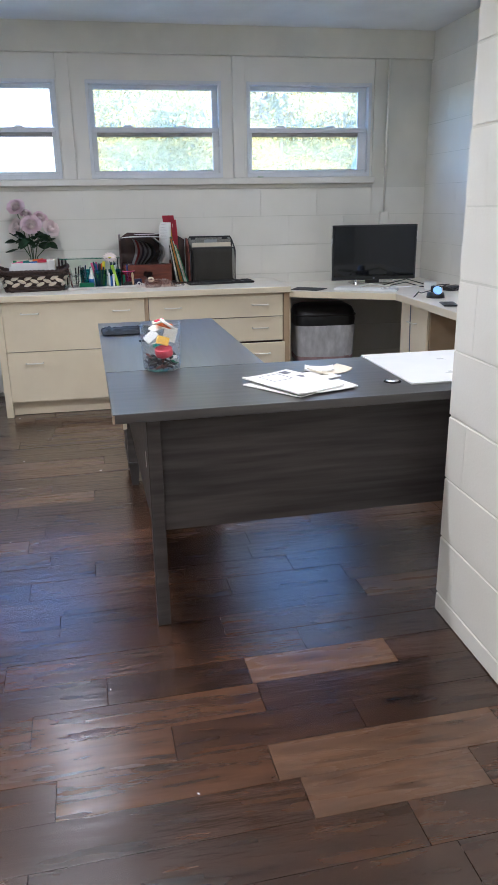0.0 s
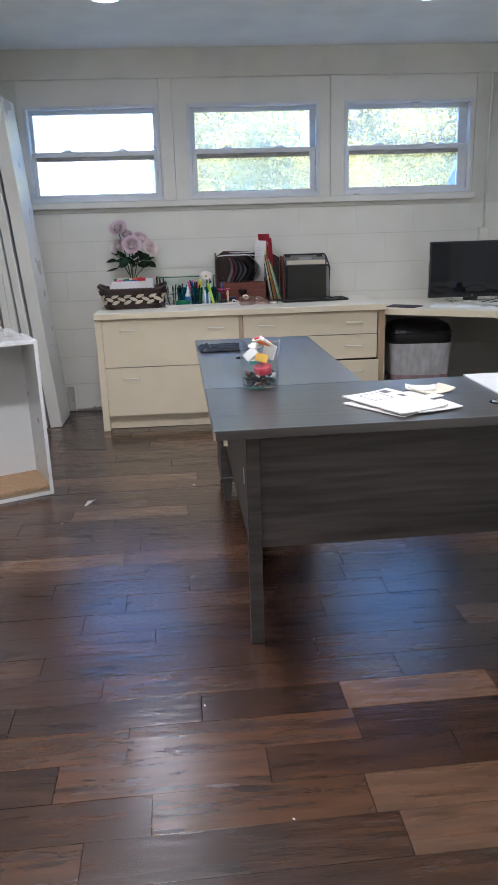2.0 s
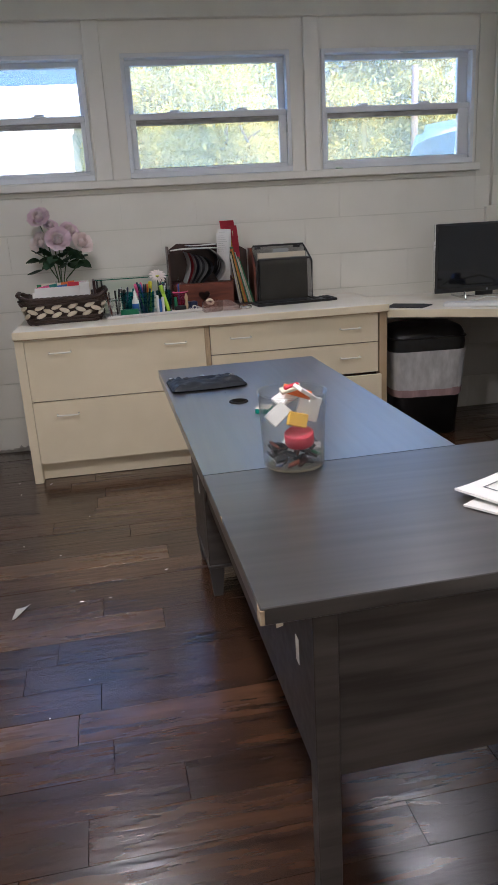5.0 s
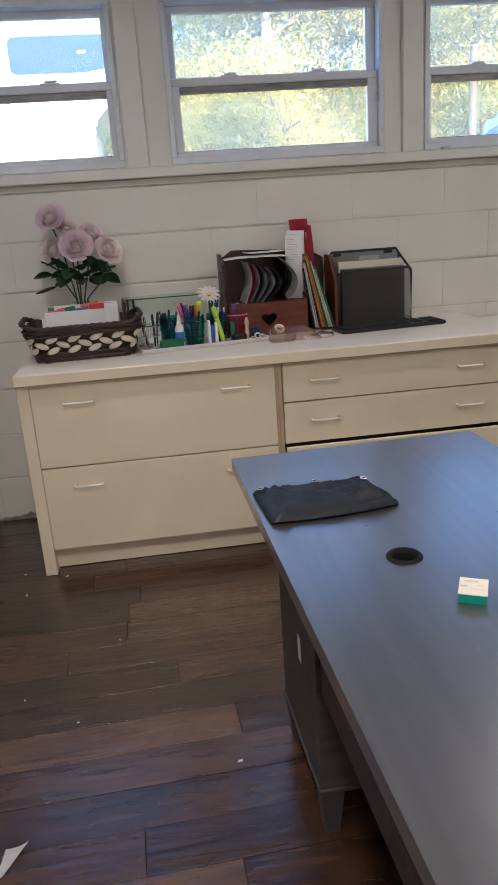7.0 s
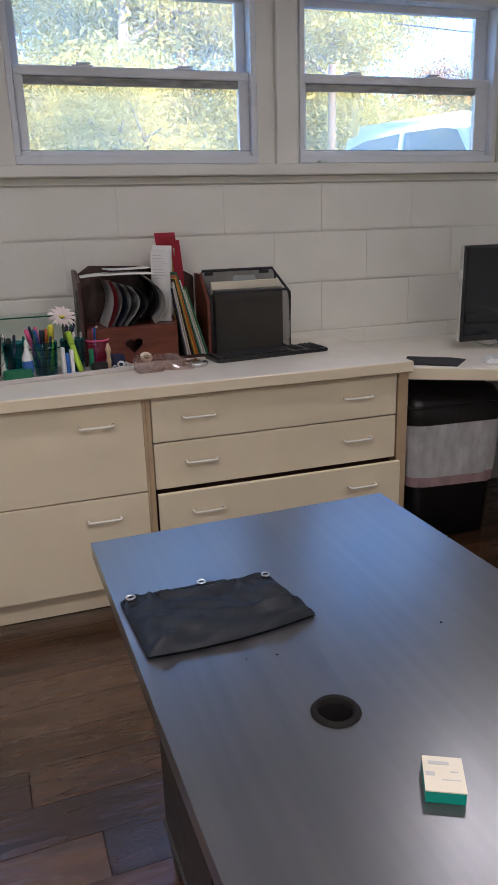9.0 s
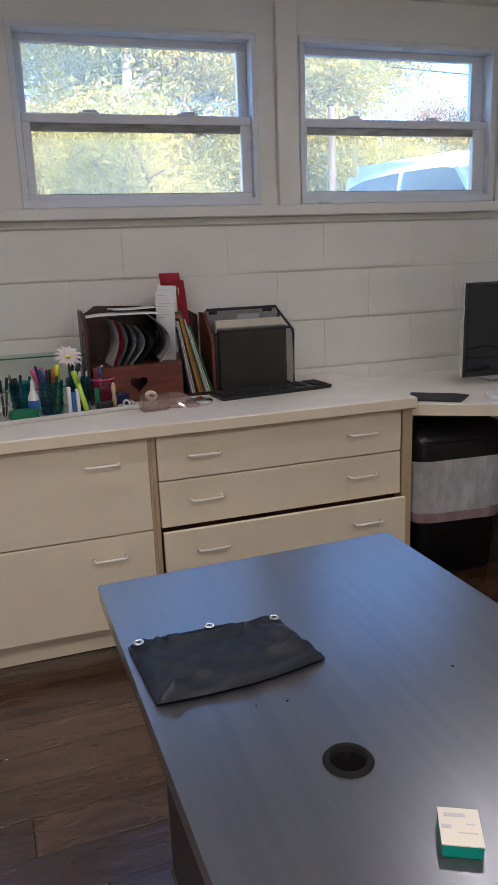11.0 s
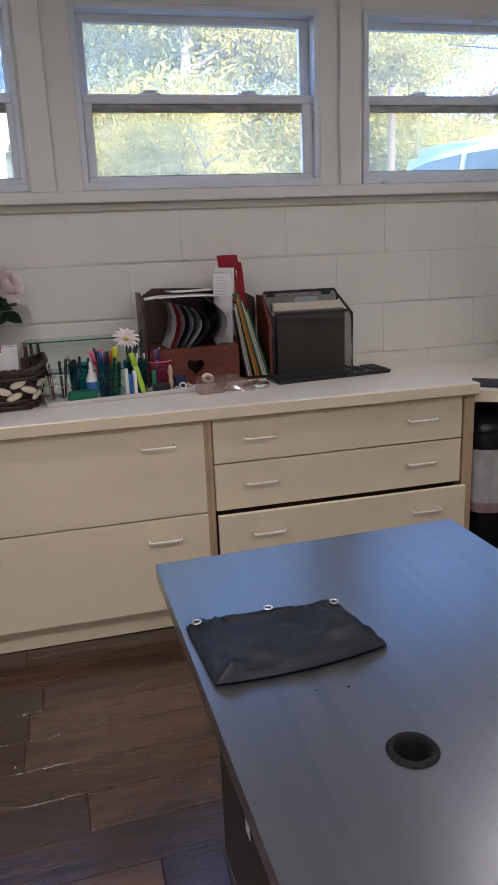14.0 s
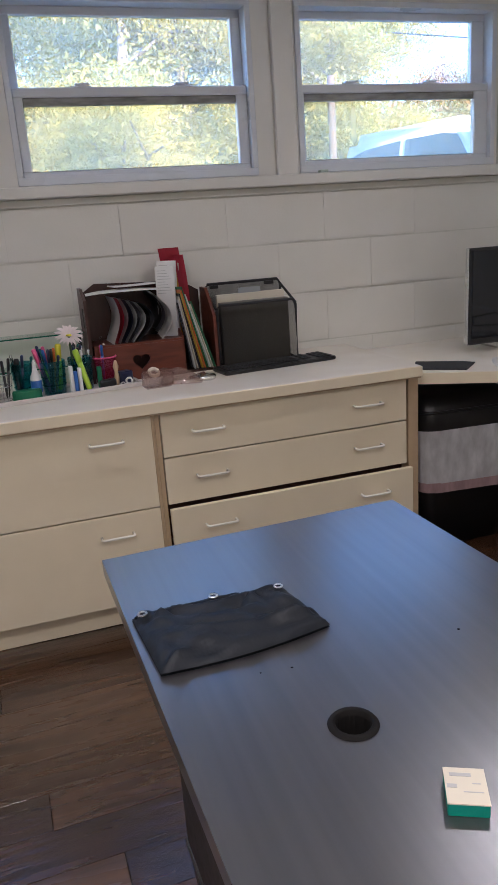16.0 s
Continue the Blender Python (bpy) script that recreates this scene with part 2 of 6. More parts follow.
# dark brown for dark items, and for interior boards with shade in their colour
MAHOGANY_DARK_SHADE = surf("dark_shade_mahogany", (0.06, 0.022, 0.015), 0.35, (0.035, 0.012, 0.01), scale=4, stretch=(12, 12, 2), bump=0.1)
WICKER = surf("dark_wicker", (0.028, 0.014, 0.010), 0.5, (0.05, 0.026, 0.017), scale=40, bump=0.5, bscale=150, bdist=0.003)
WICKER_WHITE = surf("pale_wicker", (0.70, 0.63, 0.50), 0.6, (0.6, 0.52, 0.40), scale=30, bump=0.3, bscale=120)
PETAL = leafy("rose_petal", (0.82, 0.62, 0.70), (0.87, 0.75, 0.78), 0.3)
PETAL_PALE = leafy("pale_petal", (0.88, 0.74, 0.76), (0.89, 0.82, 0.74), 0.3)
ROSE_LEAF = leafy("rose_leaf", (0.016, 0.045, 0.020), (0.03, 0.075, 0.03), 0.15)
STEM = surf("stem_green", (0.07, 0.12, 0.05), 0.5, bump=0)
MELAMINE = surf("white_melamine", (0.76, 0.76, 0.74), 0.3, (0.72, 0.72, 0.70), scale=5, bump=0.05, stain=0.08)
PARTICLE = surf("particle_board", (0.36, 0.23, 0.12), 0.85, (0.45, 0.31, 0.18), scale=70, bump=0.4, bscale=200)
BAG = clear("bin_bag", (0.85, 0.85, 0.85), 0.8, 0.25, (0.84, 0.84, 0.85), streak=(5, 5, 2), solid=True)
BAG_HEM = clear("bin_bag_hem", (0.9, 0.6, 0.62), 0.6, 0.25, (0.75, 0.52, 0.53), solid=True)
MESH = clear("black_wire_mesh", (0.80, 0.80, 0.80), 0.14, 0.3, (0.02, 0.02, 0.02), base=0.01, solid=True)
OLIVE = surf("olive_folder", (0.20, 0.185, 0.15), 0.6, bump=0.1)
BARK = surf("bark", (0.22, 0.17, 0.12), 0.9, (0.3, 0.24, 0.18), scale=8, stretch=(3, 3, 1), bump=0.8, bscale=12, bdist=0.03)
LEAF_A = leafy("leaf_green", (0.46, 0.42, 0.11), (0.56, 0.49, 0.14), 0.72)
LEAF_B = leafy("leaf_yellow", (0.66, 0.56, 0.18), (0.56, 0.49, 0.16), 0.72)
LEAF_C = leafy("leaf_russet", (0.56, 0.29, 0.13), (0.46, 0.28, 0.12), 0.55)
GRASS = surf("grass_ground", (0.09, 0.11, 0.035), 0.95, (0.15, 0.13, 0.06), scale=2, bump=0.6, bscale=20, bdist=0.05, stain=0.3)
CAR_PAINT = surf("pale_car_paint", (0.86, 0.87, 0.88), 0.2, bump=0, coat=0.3, stain=0.04)
COACH_GLASS = surf("coach_window_glass", (0.030, 0.048, 0.075), 0.06, bump=0, spec=0.08, rvar=0.02)
PRINT = surf("faint_print", (0.50, 0.49, 0.47), 0.7, bump=0)
CAR_GLASS = surf("car_window_glass", (0.05, 0.09, 0.15), 0.05, bump=0, spec=0.3, rvar=0.02)
TYRE = surf("tyre_rubber", (0.02, 0.02, 0.02), 0.8, bump=0.2)
CAMPER = surf("camper_fibreglass", (0.40, 0.405, 0.41), 0.35, bump=0.03, stain=0.06)
POLE_WOOD = surf("pole_wood", (0.13, 0.085, 0.06), 0.9, (0.10, 0.07, 0.05), scale=5, stretch=(8, 8, 1))
LENS = glow("downlight_lens", (1.0, 0.95, 0.87), 3)
GADGET = glow("lit_blue_display", (0.3, 0.5, 1.0), 0.04)


# ---- mesh helpers ----
def bm_new():
    return bmesh.new()


def add_box(bm, x0, x1, y0, y1, z0, z1, bevel=0.0, m=None):
    """A box with bevelled edges, added to bm."""
    t = bmesh.new()
    bmesh.ops.create_cube(t, size=1)
    bmesh.ops.scale(t, vec=(x1 - x0, y1 - y0, z1 - z0), verts=t.verts)
    bmesh.ops.translate(t, vec=((x0 + x1) / 2, (y0 + y1) / 2, (z0 + z1) / 2), verts=t.verts)
    if bevel:
        bmesh.ops.bevel(t, geom=t.edges, offset=bevel, segments=1, affect="EDGES")
    return join(bm, t, m)


def join(bm, t, m=None):
    if m is not None:
        bmesh.ops.transform(t, matrix=m, verts=t.verts)
    made = [bm.verts.new(v.co) for v in t.verts]
    t.verts.index_update()
    for f in t.faces:
        bm.faces.new([made[v.index] for v in f.verts])
    t.free()
    return bm


def box(*a, **k):
    return add_box(bmesh.new(), *a, **k)


def tube(bm, pts, r, n=8, r2=None):
    """A round bar along pts; r tapers to r2."""
    pts = [Vector(p) for p in pts]
    rings = []
    side = None
    for i, p in enumerate(pts):
        d = (pts[min(i + 1, len(pts) - 1)] - pts[max(i - 1, 0)]).normalized()
        if side is None:
            side = d.cross(Vector((0, 0, 1)) if abs(d.z) < 0.9 else Vector((1, 0, 0))).normalized()
        else:
            side = (side - d * side.dot(d)).normalized()
        up = d.cross(side)
        rad = r if r2 is None else r + (r2 - r) * i / (len(pts) - 1)
        rings.append([bm.verts.new(p + (side * math.cos(a) + up * math.sin(a)) * rad) for a in [2 * math.pi * k / n for k in range(n)]])
    for a, b in zip(rings, rings[1:]):
        for k in range(n):
            bm.faces.new((a[k], a[(k + 1) % n], b[(k + 1) % n], b[k]))
    bm.faces.new(rings[0][::-1])
    bm.faces.new(rings[-1])
    return bm


def ring(bm, pts, r, n=6):
    """A closed round bar along pts."""
    pts = [Vector(p) for p in pts]
    c = len(pts)
    rings = []
    for i, p in enumerate(pts):
        d = (pts[(i + 1) % c] - pts[i - 1]).normalized()
        side = d.cross(Vector((0, 0, 1)) if abs(d.z) < 0.9 else Vector((1, 0, 0))).normalized()
        up = d.cross(side)
        rings.append([bm.verts.new(p + (side * math.cos(a) + up * math.sin(a)) * r) for a in [2 * math.pi * k / n for k in range(n)]])
    for i in range(c):
        a, b = rings[i], rings[(i + 1) % c]
        for k in range(n):
            bm.faces.new((a[k], a[(k + 1) % n], b[(k + 1) % n], b[k]))
    return bm


def lathe(bm, prof, n=28, at=(0, 0, 0)):
    """A turned shape: prof is (radius, z) from one end to the other."""
    rows = []
    for r, z in prof:
        if r < 1e-5:
            rows.append([bm.verts.new((at[0], at[1], at[2] + z))] * n)
        else:
            rows.append([bm.verts.new((at[0] + r * math.cos(2 * math.pi * k / n), at[1] + r * math.sin(2 * math.pi * k / n), at[2] + z)) for k in range(n)])
    for a, b in zip(rows, rows[1:]):
        for k in range(n):
            vs = []
            for v in (a[k], a[(k + 1) % n], b[(k + 1) % n], b[k]):
                if v not in vs:
                    vs.append(v)
            if len(vs) > 2:
                bm.faces.new(vs)
    return bm


def slab(bm, outline, z0, z1, bevel=0.0, m=None):
    """An upright prism over a flat outline."""
    t = bmesh.new()
    lo = [t.verts.new((x, y, z0)) for x, y in outline]
    hi = [t.verts.new((x, y, z1)) for x, y in outline]
    t.faces.new(lo[::-1])
    t.faces.new(hi)
    for i in range(len(lo)):
        j = (i + 1) % len(lo)
        t.faces.new((lo[i], lo[j], hi[j], hi[i]))
    bmesh.ops.recalc_face_normals(t, faces=t.faces)
    if bevel:
        bmesh.ops.bevel(t, geom=t.edges, offset=bevel, segments=2, affect="EDGES")
    return join(bm, t, m)


def sheet(bm, fn, nu, nv, thick=0.0):
    """A grid surface fn(u, v), given thickness along its normal."""
    t = bmesh.new()
    g = [[t.verts.new(fn(i / nu, j / nv)) for j in range(nv + 1)] for i in range(nu + 1)]
    for i in range(nu):
        for j in range(nv):
            t.faces.new((g[i][j], g[i + 1][j], g[i + 1][j + 1], g[i][j + 1]))
    if thick:
        bmesh.ops.solidify(t, geom=t.faces[:], thickness=thick)
    return join(bm, t)


def rounded(w, d, r, n=4, cx=0.0, cy=0.0):
    """The outline of a rounded rectangle."""
    pts = []
    for sx, sy, a0 in ((1, 1, 0), (-1, 1, 90), (-1, -1, 180), (1, -1, 270)):
        for k in range(n + 1):
            a = radians(a0 + 90 * k / n)
            pts.append((cx + sx * (w / 2 - r) + r * math.cos(a), cy + sy * (d / 2 - r) + r * math.sin(a)))
    return pts


def part(name, bm, material, parent=None, label="", smooth=False):
    """Links bm as one mesh object under a thing or a part, in its parent's own axes."""
    me = bpy.data.meshes.new(name)
    bmesh.ops.recalc_face_normals(bm, faces=bm.faces)
    bm.to_mesh(me)
    bm.free()
    me.materials.append(material)
    if smooth:
        for p in me.polygons:
            p.use_smooth = True
    ob = new(name, me)
    ob.parent = parent
    return tagged(ob, label)


def thing(name, label, category, at=(0, 0, 0), turn=0.0, group="", kind=""):
    ob = new(name)
    ob.empty_display_size = 0.05
    ob.location = at
    ob.rotation_euler = (0, 0, radians(turn))
    return tagged(ob, label, category, group, kind)


def solo(name, bm, material, label, category, at=(0, 0, 0), turn=0.0, group="", smooth=False):
    """A thing that is one mesh."""
    ob = part(name, bm, material, None, label, smooth)
    ob.location = at
    ob.rotation_euler = (0, 0, radians(turn))
    return tagged(ob, label, category, group)


def structure(name, bm, material, label, smooth=False):
    ob = part(name, bm, material, None, label, smooth)
    return tagged(ob, label, name.split("_")[0], kind="structure")


# ---- structure ----
X0, X1, YN, YS, HC = -1.22, 2.49, 5.14, -2.4, 2.44   # west wall, east wall, window wall, back wall, ceiling
COURSE, BLOCK = 0.204, 0.418

SILL_Z, LINTEL_Z = 1.444, 2.262
b = bm_new()
add_box(b, X0 - 0.2, X1 + 0.2, YN + 0.004, YN + 0.2, -0.1, SILL_Z)
add_box(b, X0 - 0.2, -1.072, YN + 0.004, YN + 0.2, SILL_Z, LINTEL_Z)
add_box(b, 2.072, X1 + 0.2, YN + 0.004, YN + 0.2, SILL_Z, LINTEL_Z)
add_box(b, X0 - 0.2, X1 + 0.2, YN - 0.028, YN + 0.2, LINTEL_Z, HC + 0.15, 0.003)
wall_north = structure("wall_north", b, MORTAR, "cream painted concrete block wall below the windows")
wall_east = structure("wall_east", box(X1 + 0.004, X1 + 0.2, YS, YN + 0.004, -0.1, HC + 0.15), MORTAR, "cream painted concrete block wall beside the computer corner")
structure("wall_west", box(X0 - 0.2, X0, YS, YN + 0.004, -0.1, HC + 0.15), PAINT, "plain cream painted wall behind the leaning boards")
structure("wall_south", box(X0 - 0.2, X1 + 0.2, YS - 0.2, YS, -0.1, HC + 0.15), PAINT, "plain cream painted wall behind the doorway")
PX, PY = 1.13, 1.76
partition = structure("wall_partition", box(PX + 0.004, X1, YS, PY - 0.004, -0.1, HC), MORTAR, "cream painted concrete block partition beside the desk")
structure("ceiling", box(X0 - 0.2, X1 + 0.2, YS - 0.2, YN + 0.2, HC, HC + 0.12), CEIL, "smooth white painted ceiling")
# out of view; its height is set so the building's shadow reaches the pickup
structure("roof", box(X0 - 0.4, X1 + 0.4, YS - 0.4, YN + 0.3, HC + 0.15, 3.0), CEIL, "unseen flat white roof slab that throws shade outside")

# added out of view to block the sun from the parked pickup
structure("wall_wing", box(X1 + 0.4, X1 + 9, YS - 0.4, YN + 0.2, -0.1, 3.0), PAINT, "unseen plain block added to keep sun off the pickup")

# window openings: (frame x0, x1), (glass x0, x1)
WINDOWS = [(-1.037, -0.136, -0.993, -0.179), (0.057, 0.970, 0.107, 0.909), (1.147, 2.054, 1.179, 1.972)]
WZ0, WZ1 = 1.490, 2.108
POSTS = [(-0.127, -0.039), (1.046, 1.132)]
BAYS = [(-1.072, -0.127), (-0.039, 1.046), (1.132, 2.072)]
b = bm_new()
for (bx0, bx1), (fx0, fx1, gx0, gx1) in zip(BAYS, WINDOWS):
    y0, y1 = YN + 0.018, YN + 0.06
    add_box(b, bx0, bx1, y0, y1, WZ1, LINTEL_Z)
    add_box(b, bx0, fx0, y0, y1, SILL_Z, WZ1)
    add_box(b, fx1, bx1, y0, y1, SILL_Z, WZ1)
    add_box(b, fx0, fx1, y0, y1, SILL_Z, WZ0)
structure("trim_infill", b, TRIM, "cream painted board infill round the windows")
b = bm_new()
for px0, px1 in POSTS:
    add_box(b, px0, px1, YN - 0.006, YN + 0.1, SILL_Z + 0.042, LINTEL_Z, 0.003)
structure("trim_posts", b, TRIM, "cream painted posts between the windows")
b = bm_new()
add_box(b, -1.09, 2.085, YN - 0.035, YN + 0.1, SILL_Z, SILL_Z + 0.042, 0.004)
structure("trim_sill", b, TRIM, "cream painted long window sill board")
b = bm_new()
add_box(b, -1.07, 2.07, YN - 0.008, YN + 0.02, SILL_Z - 0.028, SILL_Z - 0.001, 0.003)
structure("trim_apron", b, MORTAR, "narrow grey strip below the window sill")

for i, (fx0, fx1, gx0, gx1) in enumerate(WINDOWS):
    w = thing("window_%d" % (i + 1), "white vinyl single hung window with dusty lower pane", "window", (0, 0, 0), kind="structure")
    fy0, fy1 = YN + 0.008, YN + 0.12
    b = bm_new()
    t = 0.022
    add_box(b, fx0, fx1, fy0, fy1, WZ1 - t, WZ1, 0.002)
    add_box(b, fx0, fx1, fy0, fy1, WZ0, WZ0 + t + 0.006, 0.002)
    add_box(b, fx0, fx0 + t, fy0, fy1, WZ0 + t + 0.006, WZ1 - t, 0.002)
    add_box(b, fx1 - t, fx1, fy0, fy1, WZ0 + t + 0.006, WZ1 - t, 0.002)
    part("window_frame", b, VINYL, w)
    ix0, ix1 = fx0 + t, fx1 - t
    # upper sash, set back
    u0, u1 = YN + 0.070, YN + 0.098
    b = bm_new()
    add_box(b, ix0, ix1, u0, u1, 2.058, WZ1 - t, 0.002)
    add_box(b, ix0, gx0, u0, u1, 1.80, 2.058, 0.002)
    add_box(b, gx1, ix1, u0, u1, 1.80, 2.058, 0.002)
    add_box(b, ix0, ix1, u0, u1, 1.768, 1.80, 0.002)
    part("upper_sash", b, VINYL, w)
    part("pane", box(gx0 - 0.004, gx1 + 0.004, u0 + 0.012, u0 + 0.016, 1.796, 2.062), PANE_UP, w).visible_shadow = False
    # lower sash, in front
    l0, l1 = YN + 0.034, YN + 0.066
    b = bm_new()
    add_box(b, ix0, ix1, l0, l1, WZ0 + t + 0.004, 1.537, 0.003)
    add_box(b, ix0, gx0 + 0.006, l0, l1, 1.537, 1.79, 0.003)
    add_box(b, gx1 - 0.004, ix1, l0, l1, 1.537, 1.79, 0.003)
    add_box(b, ix0, ix1, l0 - 0.004, l1, 1.786, 1.818, 0.004)
    part("lower_sash", b, VINYL, w)
    b = bm_new()
    add_box(b, gx0 + 0.006, gx1 - 0.004, l0 + 0.008, l1 - 0.002, 1.759, 1.786, 0.002)
    add_box(b, gx0 + 0.006, gx1 - 0.004, l0 + 0.008, l1 - 0.004, 1.537, 1.5405)
    part("sash_groove", b, VINYL_DIRTY, w, "dirty grey sash channel")
    part("pane", box(gx0 + 0.002, gx1, l0 + 0.014, l0 + 0.018, 1.533, 1.76), PANE_LOW, w, "dusty streaked lower pane").visible_shadow = False
    for fx in (0.27, 0.73):
        cx = gx0 + (gx1 - gx0) * fx
        b = bm_new()
        add_box(b, cx - 0.038, cx + 0.038, l0 + 0.004, l1 + 0.004, 1.818, 1.824, 0.002)
        add_box(b, cx - 0.022, cx + 0.022, l0 + 0.006, l1, 1.824, 1.833, 0.003)
        add_box(b, cx - 0.008, cx + 0.03, l0 + 0.0, l0 + 0.012, 1.826, 1.832, 0.002)
        part("sash_lock", b, VINYL, w)

conduit = thing("conduit", "cream painted metal conduit running down the block wall", "conduit", (2.17, YN - 0.012, 1.22))
part("pipe", tube(bm_new(), [(0, 0, 0.02), (0, 0, HC - 1.22)], 0.008, 10), PAINT, conduit, smooth=True)
part("junction_box", box(-0.035, 0.035, -0.02, 0.012, -0.08, 0.02, 0.005), PAINT, conduit)

# the same fixture stands at the two real lamps and the four added fills
for lx, ly, watts in DOWNLIGHTS_AND_FILL:
    d = thing("ceiling_downlight", "round recessed white ceiling downlight, switched on", "ceiling light", (lx, ly, HC - 0.012), group="ceiling downlights")
    part("trim_ring", lathe(bm_new(), [(0.068, 0.011), (0.09, 0.011), (0.092, 0.004), (0.07, 0.0), (0.068, 0.011)]), WHITE_PL, d, smooth=True)
    part("lens", lathe(bm_new(), [(0, 0.006), (0.068, 0.006), (0.068, 0.010), (0, 0.010)]), LENS, d, "glowing warm white lens")

# ---- almond cabinets under the windows ----
FY = 4.52          # drawer fronts


def pull(parent, x, z, y):
    b = tube(bm_new(), [(x - 0.052, y, z), (x - 0.052, y - 0.022, z), (x - 0.047, y - 0.028, z), (x + 0.047, y - 0.028, z), (x + 0.052, y - 0.022, z), (x + 0.052, y, z)], 0.0044, 8)
    part("handle", b, PULL, parent, "cream enamel wire pull", smooth=True)


def drawer(parent, x0, x1, z0, z1, pulls, out=0.0, base=(0, 0, 0)):
    y = FY - out - base[1]
    front = part("drawer_front", box(x0 - base[0], x1 - base[0], y, y + 0.018, z0, z1, 0.0015), ALMOND, parent)
    for px in pulls:
        pull(front, px - base[0], z1 - 0.069, y)
    if out:
        part("drawer_box", box(x0 - base[0] + 0.02, x1 - base[0] - 0.02, y + 0.018, y + 0.3, z0 + 0.02, z1 - 0.03), ALMOND_TAN, front)


c1 = thing("file_cabinet", "almond laminate lateral file cabinet with two wide drawers", "cabinet", (-0.596, FY, 0))
o = (-0.596, FY, 0)


def carcass(c, o, x0, x1, left_panel, right_panel, edge):
    part("end_panel", box(x0 - o[0], left_panel - o[0], -0.003, 0.6, 0.0, 0.744, 0.0015), edge, c)
    part("end_panel", box(right_panel - o[0], x1 - o[0], -0.003, 0.6, 0.0, 0.744, 0.0015), ALMOND_TAN, c)
    part("back_panel", box(left_panel - o[0], right_panel - o[0], 0.58, 0.6, 0.02, 0.744), ALMOND, c)
    part("carcass_bottom", box(left_panel - o[0], right_panel - o[0], 0.03, 0.58, 0.08, 0.1), ALMOND, c)
    part("toe_kick", box(left_panel - o[0], right_panel - o[0], 0.062, 0.078, 0.002, 0.08), ALMOND, c)
    # dark sheet added behind the fronts to stand for shade in the drawer gaps
    part("inner_board", box(left_panel - o[0], right_panel - o[0], 0.05, 0.06, 0.1, 0.744), MAHOGANY_DARK_SHADE, c)


carcass(c1, o, -0.596, 0.344, -0.553, 0.334, ALMOND)
drawer(c1, -0.5515, 0.338, 0.431, 0.742, (-0.385, 0.186), base=o)
drawer(c1, -0.5515, 0.338, 0.102, 0.426, (-0.385, 0.186), base=o)
c2 = thing("drawer_cabinet", "almond laminate drawer cabinet, third drawer slightly open", "cabinet", (0.3445, FY, 0))
o = (0.3445, FY, 0)
carcass(c2, o, 0.3445, 1.300, 0.360, 1.260, ALMOND_TAN)
drawer(c2, 0.364, 1.254, 0.593, 0.742, (0.519, 1.098), base=o)
drawer(c2, 0.364, 1.254, 0.430, 0.588, (0.521, 1.098), base=o)
drawer(c2, 0.364, 1.262, 0.102, 0.421, (0.53, 1.105), out=0.03, base=o)

ct = thing("countertop", "pale cream laminate countertop over the cabinets", "countertop", (-0.598, 4.50, 0.745))
part("top", box(0, 1.904, 0, 0.638, 0.006, 0.042, 0.003), COUNTER, ct)
part("edge_strip", box(0.004, 1.90, 0.001, 0.012, -0.001, 0.0055), ALMOND_TAN, ct, "tan strip under the edge")
part("front_edge", box(0, 1.904, -0.004, 0.004, 0.004, 0.041, 0.002), ALMOND, ct, "almond front edge band")
CT = 0.787

# ---- computer corner ----
cc = thing("corner_counter", "cream laminate corner worktop with a diagonal front", "worktop", (1.306, 4.5, 0.715))
cout = [(0.0, 0.636), (0.0, 0.06), (0.62, -0.30), (0.60, -1.5), (1.182, -1.5), (1.182, 0.636)]
part("top", slab(bm_new(), cout, 0.0, 0.036, 0.002), COUNTER, cc)
b = bm_new()
for p, q in ((cout[1], cout[2]), (cout[2], cout[3])):
    p, q = Vector((*p, 0)), Vector((*q, 0))
    d = q - p
    add_box(b, 0, d.length, -0.004, 0.0, -0.006, 0.034, 0, Matrix.Translation(p) @ Matrix.Rotation(math.atan2(d.y, d.x), 4, "Z"))
part("front_edge", b, ALMOND, cc, "almond front edge band")
part("support_panel", box(0.0, 0.018, 0.08, 0.62, -0.715, 0.0), ALMOND, cc)
part("support_panel", box(0.64, 1.17, -1.49, -1.47, -0.715, 0.0), ALMOND, cc)

sc = thing("small_cabinet", "almond laminate base cabinet under the corner worktop", "cabinet", (1.95, 3.76, 0))
part("body", box(0.02, 0.5, 0.0, 0.4, 0.0, 0.713, 0.002), ALMOND_TAN, sc)
door = part("door", box(0.0, 0.018, 0.004, 0.396, 0.06, 0.705, 0.002), ALMOND, sc)
part("handle", tube(bm_new(), [(0, 0.15, 0.60), (-0.025, 0.15, 0.60), (-0.025, 0.25, 0.60), (0, 0.25, 0.60)], 0.0045, 8), PULL, door)

# ---- L-shaped desk ----
DESK = thing("l_shaped_desk", "dark grey oak laminate L-shaped office desk, chipped corner", "desk", (0.112, 1.762, 0), 1.9)
TOP = 0.75
SEAM = 0.563
# main top with a round cable hole
GX, GY, GR = 0.189, 1.150, 0.0205


